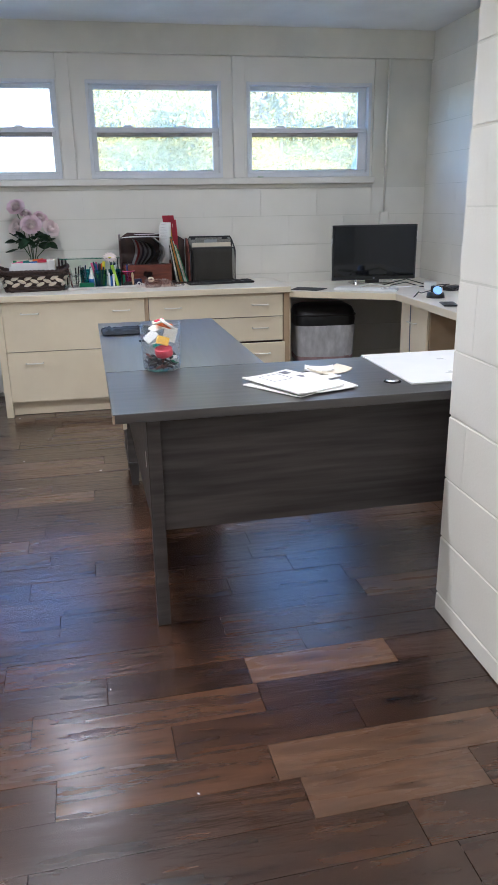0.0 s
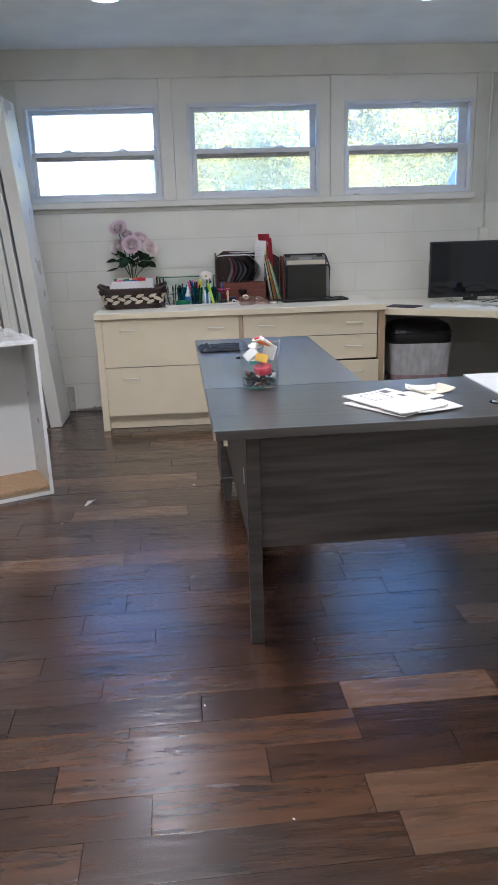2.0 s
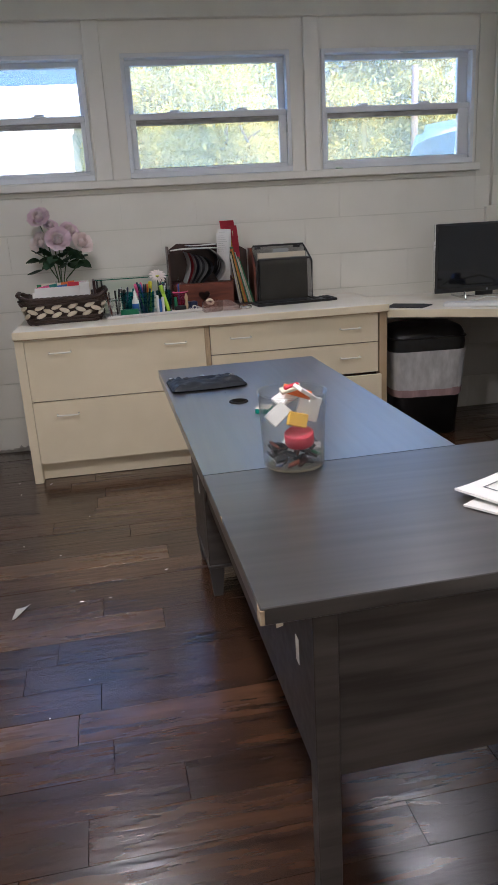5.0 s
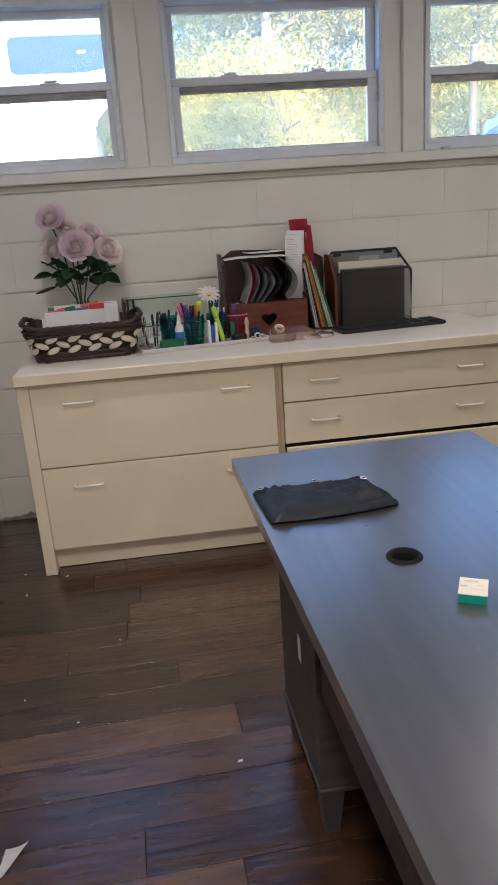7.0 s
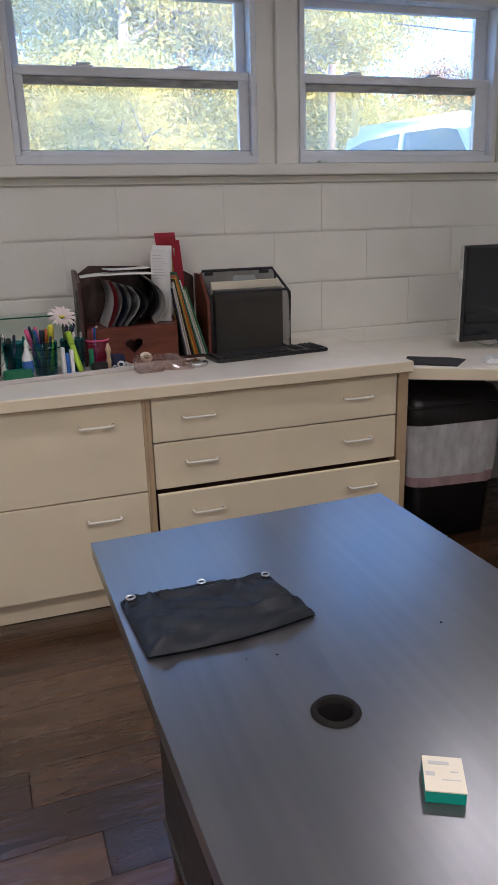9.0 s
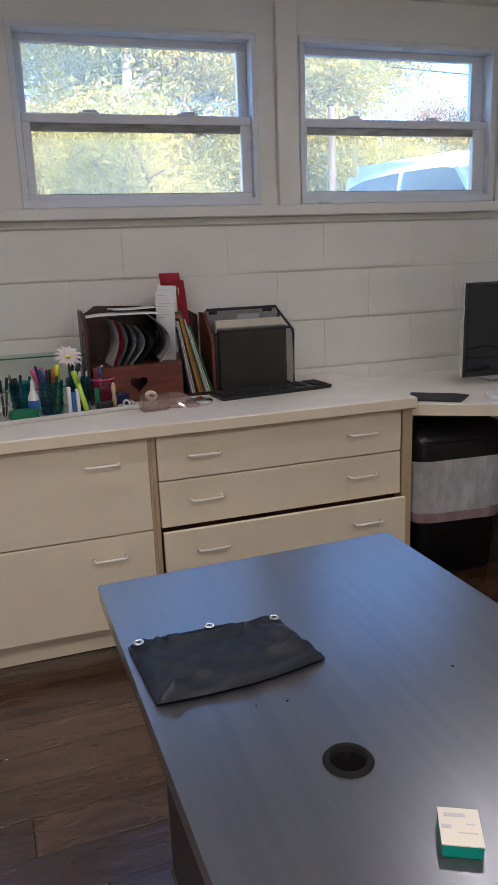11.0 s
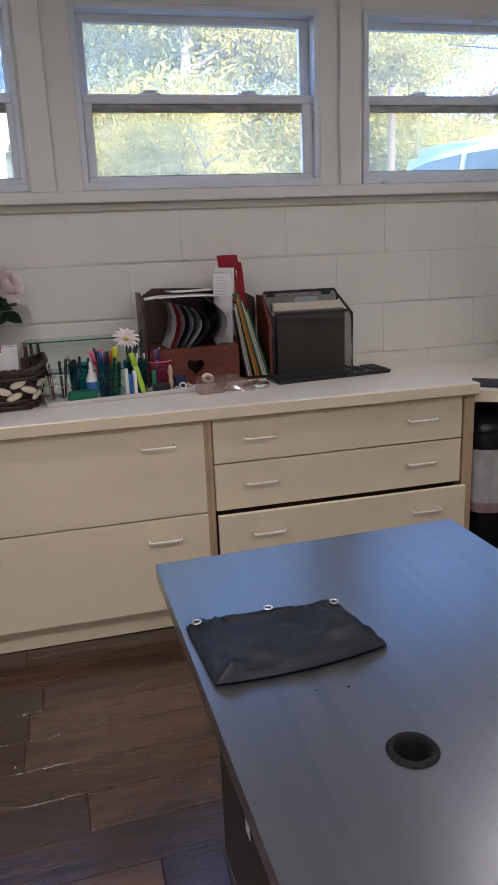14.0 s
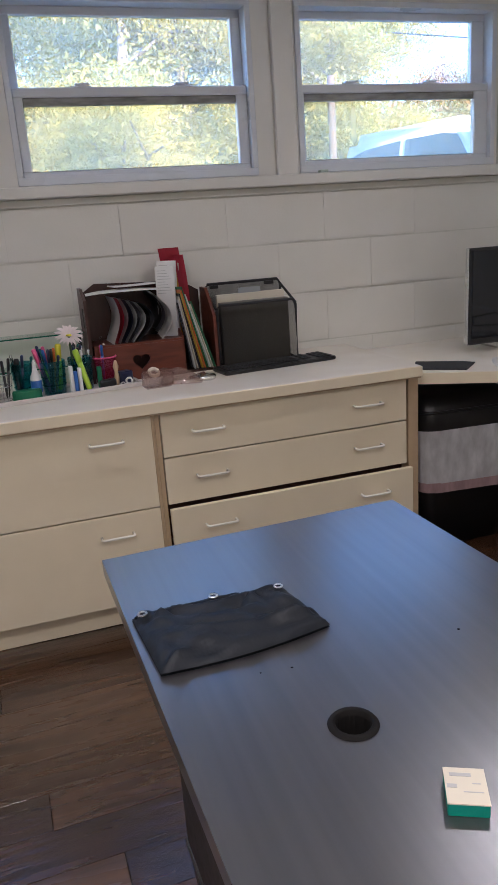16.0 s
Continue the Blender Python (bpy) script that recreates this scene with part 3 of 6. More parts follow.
def holed(x0, x1, y0, y1, z0, z1, hx, hy, hr, n=32):
    b = bm_new()
    ang = [2 * math.pi * (k + 0.5) / n for k in range(n)]
    rim = []
    for a in ang:
        c, s = math.cos(a), math.sin(a)
        k = min((x1 - hx) / c if c > 1e-6 else 9e9, (x0 - hx) / c if c < -1e-6 else 9e9, (y1 - hy) / s if s > 1e-6 else 9e9, (y0 - hy) / s if s < -1e-6 else 9e9)
        rim.append((hx + c * k, hy + s * k))
    for cx, cy in ((x0, y0), (x1, y0), (x1, y1), (x0, y1)):
        j = min(range(n), key=lambda q: (rim[q][0] - cx) ** 2 + (rim[q][1] - cy) ** 2)
        rim[j] = (cx, cy)
    rows = []
    for z in (z0, z1):
        rows.append(([b.verts.new((hx + hr * math.cos(a), hy + hr * math.sin(a), z)) for a in ang], [b.verts.new((x, y, z)) for x, y in rim]))
    (i0, o0), (i1, o1) = rows
    for k in range(n):
        j = (k + 1) % n
        b.faces.new((i1[k], o1[k], o1[j], i1[j]))
        b.faces.new((i0[k], i0[j], o0[j], o0[k]))
        b.faces.new((o0[k], o0[j], o1[j], o1[k]))
        b.faces.new((i0[k], i1[k], i1[j], i0[j]))
    return b


part("desktop", holed(0.0, 0.577, SEAM + 0.001, 1.716, TOP - 0.028, TOP, GX, GY, GR + 0.005), DESK_V, DESK)
part("return_top", box(0.0, 1.62, 0.0, SEAM - 0.001, TOP - 0.028, TOP, 0.0015), DESK_H, DESK)
for gx, gy in ((GX, GY), (0.91, 0.158)):
    g = part("grommet", lathe(bm_new(), [(GR, -0.03), (GR, 0.003), (GR + 0.002, 0.0045), (GR + 0.006, 0.0035), (GR + 0.0085, 0.0005)], 32, (gx, gy, TOP)), DARK, DESK, "black plastic cable grommet", smooth=True)
    part("grommet_cup", lathe(bm_new(), [(GR, -0.004), (GR, -0.07), (0, -0.07)], 24, (gx, gy, TOP)), DARK, g)
part("grommet_lid", lathe(bm_new(), [(0, 0.004), (GR, 0.004), (GR, 0.0)], 32, (0.91, 0.158, TOP + 0.001)), METAL, DESK, "closed metal grommet lid", smooth=True)
part("front_panel", box(0.135, 1.6, 0.118, 0.136, 0.325, TOP - 0.029), DESK_PANEL, DESK)
part("leg", box(0.098, 0.14, 0.085, 0.125, 0.0, TOP - 0.029, 0.002), DESK_PANEL, DESK)
part("leg", box(1.56, 1.60, 0.085, 0.125, 0.0, TOP - 0.029, 0.002), DESK_PANEL, DESK)
part("side_panel", box(0.099, 0.116, 0.126, 1.36, 0.36, TOP - 0.029), DESK_PANEL, DESK)
ped = part("pedestal", box(0.09, 0.54, 1.362, 1.70, 0.121, TOP - 0.029, 0.002), DESK_PANEL, DESK)
part("plinth", box(0.086, 0.544, 1.357, 1.705, 0.112, 0.124, 0.002), DESK_EDGE, ped)
for fx, fy in ((0.115, 1.385), (0.115, 1.675), (0.515, 1.385), (0.515, 1.675)):
    b = lathe(bm_new(), [(0, 0), (0.022, 0), (0.036, 0.112), (0, 0.112)], 4, (0, 0, 0))
    bmesh.ops.rotate(b, cent=(0, 0, 0), matrix=Matrix.Rotation(radians(45), 3, "Z"), verts=b.verts)
    bmesh.ops.translate(b, vec=(fx, fy, 0), verts=b.verts)
    part("foot", b, DESK_EDGE, ped)
part("label_tag", box(0.0885, 0.0895, 1.49, 1.515, 0.345, 0.405), PAPER, ped, "small white tag")
part("label_tag", box(0.0975, 0.0985, 0.18, 0.20, 0.52, 0.57), PAPER, DESK, "small white tag")
part("chip", box(-0.0012, 0.006, -0.0012, 0.02, TOP - 0.027, TOP - 0.003, 0.001), CHIP, DESK, "bare chipped corner")
part("chip", box(-0.0008, 0.0015, 0.325, 0.337, TOP - 0.008, TOP + 0.0004, 0.0004), CHIP, DESK, "bare chipped edge")


# ---- things on the desk ----
def wob(k, s=0.004):
    return noise.noise(Vector((k * 1.7, k * 0.31, 4.2))) * s


# black drawstring pouch folded flat, with three eyelets
pouch = thing("black_pouch", "folded black nylon pouch with three metal eyelets on the desk", "pouch", (0.070, 3.092, TOP + 0.001))


def pouch_top(u, v):
    left, right = 0.012 * (1 - v), 0.253 - 0.022 * v
    x = left + (right - left) * u + 0.004 * math.sin(v * 9 + 1) * u * (1 - u)
    y = 0.020 * u * u * (1 - v) - 0.006 * math.sin(math.pi * u) * (1 - v) + v * (0.152 + 0.008 * math.sin(math.pi * u) - 0.010 * u)
    edge = min(u, 1 - u, v, 1 - v)
    soft = min(1, edge / 0.10)
    puff = 0.011 * soft ** 0.45
    # the folded flap across the middle and creases that fan out from the corners
    fold = v - 0.42 + 0.16 * u - 0.05 * math.sin(u * 6.5)
    puff += 0.010 * math.exp(-(fold / 0.09) ** 2) * soft + (0.004 * soft if fold < 0 else 0)
    for cu, cv, turn in ((0.0, 0.0, 0.5), (1.0, 0.1, 2.4), (0.2, 1.0, -1.1), (0.75, 0.9, -2.0)):
        a = math.atan2(v - cv, u - cu)
        d = math.hypot(u - cu, v - cv)
        puff += 0.0060 * math.sin(7 * (a - turn)) * math.exp(-(d / 0.45) ** 2) * min(1, d / 0.12) * soft
    return (x, y, 0.004 + puff + 0.009 * noise.noise(Vector((u * 7 + v * 4, v * 6, 1.3))) * soft)


b = bm_new()
sheet(b, pouch_top, 48, 32)
sheet(b, lambda u, v: (pouch_top(u, v)[0], pouch_top(u, v)[1], 0.0006), 48, 32)
bmesh.ops.remove_doubles(b, verts=b.verts, dist=0.0005)
part("cloth", b, NYLON, pouch, smooth=True)
b = bm_new()
sheet(b, lambda u, v: (0.003 + 0.224 * u, 0.137 + 0.008 * math.sin(math.pi * u) - 0.010 * u + 0.008 * v, 0.0098 + 0.001 * math.sin(v * 3.1) + 0.002 * math.sin(u * 6)), 24, 3, 0.001)
part("hem", b, NYLON, pouch, smooth=True)
for ex, ey in ((0.014, 0.135), (0.121, 0.143), (0.218, 0.130)):
    b = ring(bm_new(), [(ex + 0.0058 * math.cos(a), ey + 0.0058 * math.sin(a), 0.0175) for a in [k * math.pi / 10 for k in range(20)]], 0.0023, 6)
    part("eyelet", b, METAL, pouch, "bright metal eyelet", smooth=True)

note = thing("sticky_note_pad", "small white and green sticky note pad on the desk", "note pad", (0.313, 2.780, TOP), -27)
part("pad", box(-0.019, 0.019, -0.023, 0.023, 0.0, 0.0135, 0.0008), NOTE_SIDE, note)
part("wrapper", box(-0.0194, 0.0194, -0.0234, 0.0234, 0.0137, 0.0149), PAPER_CREAM, note, "printed white wrapper")
b = bm_new()
for bx, by, bw, bh in ((-0.004, 0.014, 0.02, 0.0045), (-0.013, -0.001, 0.009, 0.005), (0.006, -0.008, 0.018, 0.0012), (0.01, 0.003, 0.008, 0.0012)):
    add_box(b, bx - bw / 2, bx + bw / 2, by - bh / 2, by + bh / 2, 0.0150, 0.0152)
part("print", b, PRINT, note, "faint grey print")

# clear tub of sweets and packets
tub = thing("plastic_tub", "clear round plastic tub half full of small packets", "tub", (0.293, 2.330, TOP + 0.001))
tub.scale = (1.13, 1.13, 1.04)
part("wall", lathe(bm_new(), [(0.0, 0.002), (0.055, 0.002), (0.058, 0.006), (0.0635, 0.155), (0.0625, 0.155), (0.0565, 0.008), (0.0, 0.0045)], 40), CLEAR, tub, smooth=True)
part("rim", ring(bm_new(), [(0.064 * math.cos(a), 0.064 * math.sin(a), 0.157) for a in [k * math.pi / 20 for k in range(40)]], 0.0022, 6), CLEAR, tub, smooth=True)
rs = random.Random(3)
for k in range(44):
    a, r, z = rs.uniform(0, 6.28), 0.043 * math.sqrt(rs.random()), 0.012 + 0.001 * k * 0.95
    m = Matrix.Translation((r * math.cos(a), r * math.sin(a), z)) @ Euler((rs.uniform(-0.9, 0.9), rs.uniform(-0.9, 0.9), rs.uniform(0, 6))).to_matrix().to_4x4()
    mt = rs.choice([BLACK, BLACK, MAHOGANY, PAPER, BLACK, GREEN_BOX, BLACK, NAVY, MAHOGANY_DARK_SHADE, BLACK])
    part("packet", box(-0.012, 0.012, -0.007, 0.007, -0.003, 0.003, 0.0015, m=m), mt, tub)
m = Matrix.Translation((0.008, -0.018, 0.052)) @ Euler((radians(14), radians(-6), 0)).to_matrix().to_4x4()
b = lathe(bm_new(), [(0, 0.0), (0.026, 0.0), (0.0275, 0.003), (0.0275, 0.024), (0.0255, 0.026), (0.0245, 0.02), (0, 0.018)], 24)
bmesh.ops.transform(b, matrix=m, verts=b.verts)
part("red_cap", b, RED, tub, "red plastic cap among the packets", smooth=True)
for (x, y, z, w, h, mt, rx, ry, rz) in ((0.005, -0.02, 0.102, 0.040, 0.028, YELLOW, 75, 20, 10), (-0.03, -0.012, 0.115, 0.045, 0.03, PAPER, 60, -40, 10),
                                        (0.03, -0.005, 0.12, 0.042, 0.05, PAPER, 80, 15, -20), (-0.008, 0.02, 0.14, 0.05, 0.03, PAPER, 30, -20, 30), (0.012, 0.008, 0.152, 0.055, 0.022, ORANGE, 25, 18, -20),
                                        (0.022, -0.012, 0.156, 0.05, 0.026, PAPER, 20, 35, 35), (-0.004, -0.006, 0.164, 0.038, 0.02, PAPER_CREAM, 15, -15, 0), (-0.002, -0.008, 0.169, 0.03, 0.008, RED, 10, -12, 10)):
    m = Matrix.Translation((x, y, z)) @ Euler((radians(rx), radians(ry), radians(rz))).to_matrix().to_4x4()
    part("packet", box(-w / 2, w / 2, -h / 2, h / 2, -0.004, 0.004, 0.0018, m=m), mt, tub)


def flat_paper(name, label, category, at, turn, w, d, h, mat_, curl=0.0, group=""):
    t = thing(name, label, category, at, turn, group)
    b = bm_new()
    sheet(b, lambda u, v: ((u - 0.5) * w, (v - 0.5) * d, curl * (abs(u - 0.5) * 2) ** 3 + 0.0008 * noise.noise(Vector((u * 3, v * 3, w * 9))) + h), 10, 8)
    sheet(b, lambda u, v: ((u - 0.5) * w, (v - 0.5) * d, curl * 0.6 * (abs(u - 0.5) * 2) ** 3), 10, 8)
    bmesh.ops.bridge_loops(b, edges=[e for e in b.edges if e.is_boundary])
    part("paper", b, mat_, t)
    return t


GP = "envelopes on the desk"
flat_paper("envelope", "white window envelope lying in the pile", "envelope", (0.76, 2.06, TOP + 0.001), 30, 0.20, 0.12, 0.003, PAPER, 0.0, GP)
flat_paper("envelope", "white envelope at the bottom of the pile", "envelope", (0.645, 1.945, TOP + 0.001), 36, 0.11, 0.24, 0.003, PAPER, 0.002, GP)
flat_paper("envelope", "white envelope in the pile of post", "envelope", (0.785, 1.915, TOP + 0.005), 18, 0.16, 0.11, 0.0025, PAPER, 0.003, GP)
flat_paper("paper_slip", "curled cream paper slip behind the envelopes", "paper", (0.86, 2.14, TOP + 0.001), 20, 0.13, 0.09, 0.002, PAPER_CREAM, 0.012)
flat_paper("paper_slip", "crumpled white tissue beside the envelopes", "paper", (0.83, 2.17, TOP + 0.004), -15, 0.10, 0.07, 0.004, PAPER, 0.006)
e = flat_paper("envelope", "large white envelope with a printed label window, on top", "envelope", (0.686, 1.98, TOP + 0.010), 27, 0.19, 0.283, 0.003, PAPER, 0.004, GP)
b = bm_new()
for x0, x1, y0, y1 in ((-0.05, 0.03, 0.028, 0.031), (-0.05, 0.03, 0.109, 0.112), (-0.05, -0.047, 0.028, 0.112), (0.027, 0.03, 0.028, 0.112), (0.045, 0.075, 0.09, 0.125), (0.06, 0.085, 0.02, 0.05)):
    add_box(b, x0, x1, y0, y1, 0.0050, 0.0053)
part("print", b, INK, e, "grey printed label outline")
flat_paper("foam_board", "thin white board lying on the desk return", "board", (1.36, 2.131, TOP + 0.001), 1.0, 0.61, 0.475, 0.005, MELAMINE)
solo("hanging_tag", box(-0.006, 0.006, -0.0008, 0.0008, -0.026, 0.0, 0.0003), PAPER_CREAM, "small white paper tag under the desk edge", "tag", (0.145, 1.798, TOP - 0.029), 20)
for k, (sx, sy, sr) in enumerate(((0.476, 3.036, 0.0022), (0.24, 3.045, 0.0018), (0.2, 3.05, 0.0014))):
    solo("desk_crumb", lathe(bm_new(), [(0, 0), (sr, 0.0004), (sr * 0.6, sr * 0.5), (0, sr * 0.6)], 7), DARK, "tiny dark crumb on the desktop", "crumb", (sx, sy, TOP), group="crumbs on the desk")

# ---- things on the countertop ----
# basket
bk = thing("wicker_basket", "dark woven wicker basket with pale leaf pattern", "basket", (-0.362, 4.815, CT), 4)


def bring(k):
    """Half width and depth of the basket at height fraction k."""
    return 0.365 + 0.075 * k, 0.20 + 0.06 * k


b = bm_new()
w, d = bring(0)
slab(b, rounded(w - 0.02, d - 0.02, 0.04), 0.0, 0.008)
loops = []
for k in range(6):
    w, d = bring(k / 5)
    loops.append([b.verts.new((x, y, 0.008 + 0.128 * k / 5)) for x, y in rounded(w - 0.014, d - 0.014, 0.05, 6)])
for p, q in zip(loops, loops[1:]):
    for i in range(len(p)):
        b.faces.new((p[i], p[(i + 1) % len(p)], q[(i + 1) % len(q)], q[i]))
part("shell", b, WICKER, bk)
for lvl, z in enumerate((0.006, 0.015, 0.024, 0.033, 0.103, 0.112, 0.121)):
    w, d = bring(z / 0.12)
    out = rounded(w, d, 0.055, 9)
    pts = [(x * (1 + 0.006 * math.sin(i * 1.9 + lvl * 2)), y * (1 + 0.012 * math.sin(i * 1.9 + lvl * 2)), z + 0.0025 * math.sin(i * 1.3 + lvl * 3)) for i, (x, y) in enumerate(out)]
    part("wicker_strand", ring(bm_new(), pts, 0.0055, 6), WICKER, bk, smooth=True)
rim_line = [Vector((*p, 0)) for p in rounded(0.445, 0.262, 0.06, 8)]
rim_pts = []
for p, q in zip(rim_line, rim_line[1:] + rim_line[:1]):
    steps = max(1, round((q - p).length / 0.012))
    rim_pts += [p.lerp(q, k / steps) for k in range(steps)]
for tw in (0, 2.1, 4.2):
    pts = []
    for i, p in enumerate(rim_pts):
        ph = 2 * math.pi * round(len(rim_pts) / 7) * i / len(rim_pts) + tw
        outw = p.normalized()
        lift = 0.022 * max(0, (abs(p.x) - 0.165) / 0.057) ** 1.5
        pts.append((p.x + 0.005 * math.cos(ph) * outw.x, p.y + 0.005 * math.cos(ph) * outw.y, 0.130 + 0.005 * math.sin(ph) + lift))
    part("rim", ring(bm_new(), pts, 0.0058, 6), WICKER, bk, smooth=True)
leafm = bmesh.new()
bmesh.ops.create_uvsphere(leafm, u_segments=8, v_segments=5, radius=1)
bmesh.ops.scale(leafm, vec=(0.0285, 0.004, 0.0120), verts=leafm.verts)
leaf_me = bpy.data.meshes.new("pale_leaf")
leafm.to_mesh(leaf_me)
leafm.free()
for p in leaf_me.polygons:
    p.use_smooth = True
leaf_me.materials.append(WICKER_WHITE)
for row, z in enumerate((0.047, 0.068, 0.089)):
    w, d = bring(z / 0.12)
    per = []
    out = rounded(w, d, 0.055, 6)
    total = 0
    segs = []
    for i in range(len(out)):
        p, q = Vector((*out[i], z)), Vector((*out[(i + 1) % len(out)], z))
        segs.append((total, p, q))
        total += (q - p).length
    n = 15
    for k in range(n):
        s = total * ((k + 0.5 * (row % 2)) / n)
        t0, p, q = [sg for sg in segs if sg[0] <= s][-1]
        dv = (q - p)
        if dv.length < 1e-6:
            continue
        c = p + dv.normalized() * (s - t0)
        ob = new("pale_leaf", leaf_me)
        ob.parent = bk
        tilt = 0.35 if row % 2 else -0.35
        ob.matrix_basis = Matrix.Translation(c) @ Matrix.Rotation(math.atan2(dv.y, dv.x), 4, "Z") @ Matrix.Rotation(tilt, 4, "Y")
for k, (x, y, w, d, h, tx, mt, lab) in enumerate(((-0.04, -0.035, 0.22, 0.006, 0.145, -24, PAPER, "white card sheet in the basket"), (-0.02, 0.005, 0.24, 0.03, 0.155, -10, PAPER, "stack of white papers in the basket"),
                                       (0.02, 0.035, 0.25, 0.004, 0.175, -8, PAPER_CREAM, "cream paper in the basket"), (0.115, 0.0, 0.05, 0.14, 0.175, 0, PAPER, "bundle of upright white papers in the basket"), (0.0, 0.055, 0.26, 0.004, 0.17, -5, GREEN, "green printed card in the basket"),
                                       (0.165, 0.02, 0.012, 0.13, 0.18, 0, MAHOGANY_DARK_SHADE, "dark booklet at the basket's end"))):
    m = Matrix.Rotation(radians(tx), 4, "X")
    o_ = solo("document", box(-w / 2, w / 2, -d / 2, d / 2, 0, h, 0.001, m=m), mt, lab, "papers", (-0.362 + x, 4.815 + y, CT + 0.02), 4, "papers in the basket")
for fx, fz, fm, fl in ((-0.42, 0.172, TEAL_DARK, "teal"), (-0.33, 0.182, ORANGE, "orange"), (-0.37, 0.166, BLUE, "blue"), (-0.46, 0.165, PINK, "pink")):
    solo("flyer", box(-0.035, 0.035, -0.001, 0.001, -0.15, 0.016, 0.0004, m=Matrix.Rotation(fx * 0.3, 4, "Y")), fm, fl + " printed flyer edge among the basket papers", "flyer", (fx, 4.85 + 0.1 * (fx + 0.4), CT + fz), 4, "flyers in the basket")
solo("red_flyer", box(-0.05, 0.05, -0.001, 0.001, 0, 0.02, 0.0004), RED, "red printed flyer edge above the papers", "flyer", (-0.28, 4.835, CT + 0.176), 4)

# bouquet
bq = thing("flower_bouquet", "bunch of pink artificial roses with dark leaves in a vase", "flowers", (-0.375, 5.03, CT))
part("vase", lathe(bm_new(), [(0, 0.002), (0.035, 0.002), (0.042, 0.06), (0.03, 0.16), (0.036, 0.19), (0.034, 0.19), (0.028, 0.16), (0.039, 0.06), (0.0, 0.006)], 24), CLEAR, bq, smooth=True)


def rose_mesh(seed, r, layers):
    """Cupped petals on nested shells, their lips curling out."""
    rr = random.Random(seed)
    b = bm_new()
    for i in layers:
        f = i / 6
        shell, tip = r * (0.22 + 0.60 * f) * rr.uniform(0.95, 1.05), radians(14 + 66 * f)
        count = 3 + (i + 1) // 2 + (1 if i > 3 else 0)
        for k in range(count):
            az0 = 2 * math.pi * k / count + i * 1.1 + rr.uniform(-0.2, 0.2)
            half = radians(52 - 14 * f) * rr.uniform(0.85, 1.1)
            tp, lip = tip + rr.uniform(-0.12, 0.14), rr.uniform(0.3, 0.6) + 0.35 * f

            def petal(u, v, az0=az0, half=half, tp=tp, lip=lip, shell=shell):
                s = (u - 0.5) * 2
                th = radians(135) + (tp - radians(135)) * v + 0.16 * s * s * v
                rad = shell * (1 + lip * max(0, v - 0.6) ** 1.3 * 2.2) * (1 + 0.03 * math.sin(s * 5 + az0 * 3) * v)
                az = az0 + s * half * (0.55 + 0.45 * math.sin(math.pi * min(1, 0.2 + v * 0.7)))
                return (rad * math.sin(th) * math.cos(az), rad * math.sin(th) * math.sin(az), 0.62 * rad * math.cos(th) + 0.25 * (r - shell))
            sheet(b, petal, 6, 7)
    return b


ROSES = [(-0.078, -0.02, 0.515, 0.044), (-0.022, 0.0, 0.470, 0.030), (0.072, 0.01, 0.440, 0.038), (0.014, -0.065, 0.400, 0.048), (-0.085, -0.03, 0.385, 0.044), (0.138, -0.03, 0.375, 0.047)]
for k, (x, y, z, r) in enumerate(ROSES):
    part("stem", tube(bm_new(), [(x * 0.08, y * 0.1, 0.05), (x * 0.2, y * 0.3, 0.2), (x * 0.6, y * 0.7, z - 0.12), (x, y, z - 0.01)], 0.0035, 6), STEM, bq, smooth=True)
    lean = Matrix.Translation((x, y, z + 0.012)) @ Matrix.Rotation(radians((-10, 20, 30, 5, -40, 35)[k]), 4, "Z") @ Matrix.Rotation(radians((48, 40, 50, 66, 70, 62)[k]), 4, "X") @ Matrix.Rotation(k * 0.9, 4, "Z")
    rb = rose_mesh(k, r * 1.1, (4, 5, 6))
    bmesh.ops.transform(rb, matrix=lean, verts=rb.verts)
    rose = part("rose", rb, PETAL if k in (0, 1, 2, 3) else PETAL_PALE, bq, "pale pink rose" if k > 3 else "pink rose", smooth=True)
    rb = rose_mesh(k + 20, r * 1.1, (0, 1, 2, 3))
    bmesh.ops.transform(rb, matrix=lean, verts=rb.verts)
    part("rose_heart", rb, PETAL_PALE, rose, "creamy inner petals", smooth=True)
rs = random.Random(5)
for k in range(24):
    a = rs.uniform(-2.9, 0.4)
    rad, z = rs.uniform(0.02, 0.095), rs.uniform(0.25, 0.345)
    ln, wd = rs.uniform(0.065, 0.09), rs.uniform(0.024, 0.034)
    droop = rs.uniform(-0.5, 0.5)
    c = Vector((rad * math.cos(a) * 1.15, rad * math.sin(a) * 0.7, z))
    b = bm_new()
    sheet(b, lambda u, v: ((v - 0.0) * ln, (u - 0.5) * 2 * wd * math.sin(math.pi * min(1, 0.06 + 0.94 * v)) ** 0.8, 0.006 * math.sin(v * 3) + 0.010 * abs(u - 0.5) - droop * ln * v * v), 4, 6)
    bmesh.ops.transform(b, matrix=Matrix.Translation(c) @ Euler((rs.uniform(-0.9, 0.9), rs.uniform(-0.5, 0.6), a + rs.uniform(-0.5, 0.5))).to_matrix().to_4x4(), verts=b.verts)
    part("leaf", b, ROSE_LEAF, bq, smooth=True)

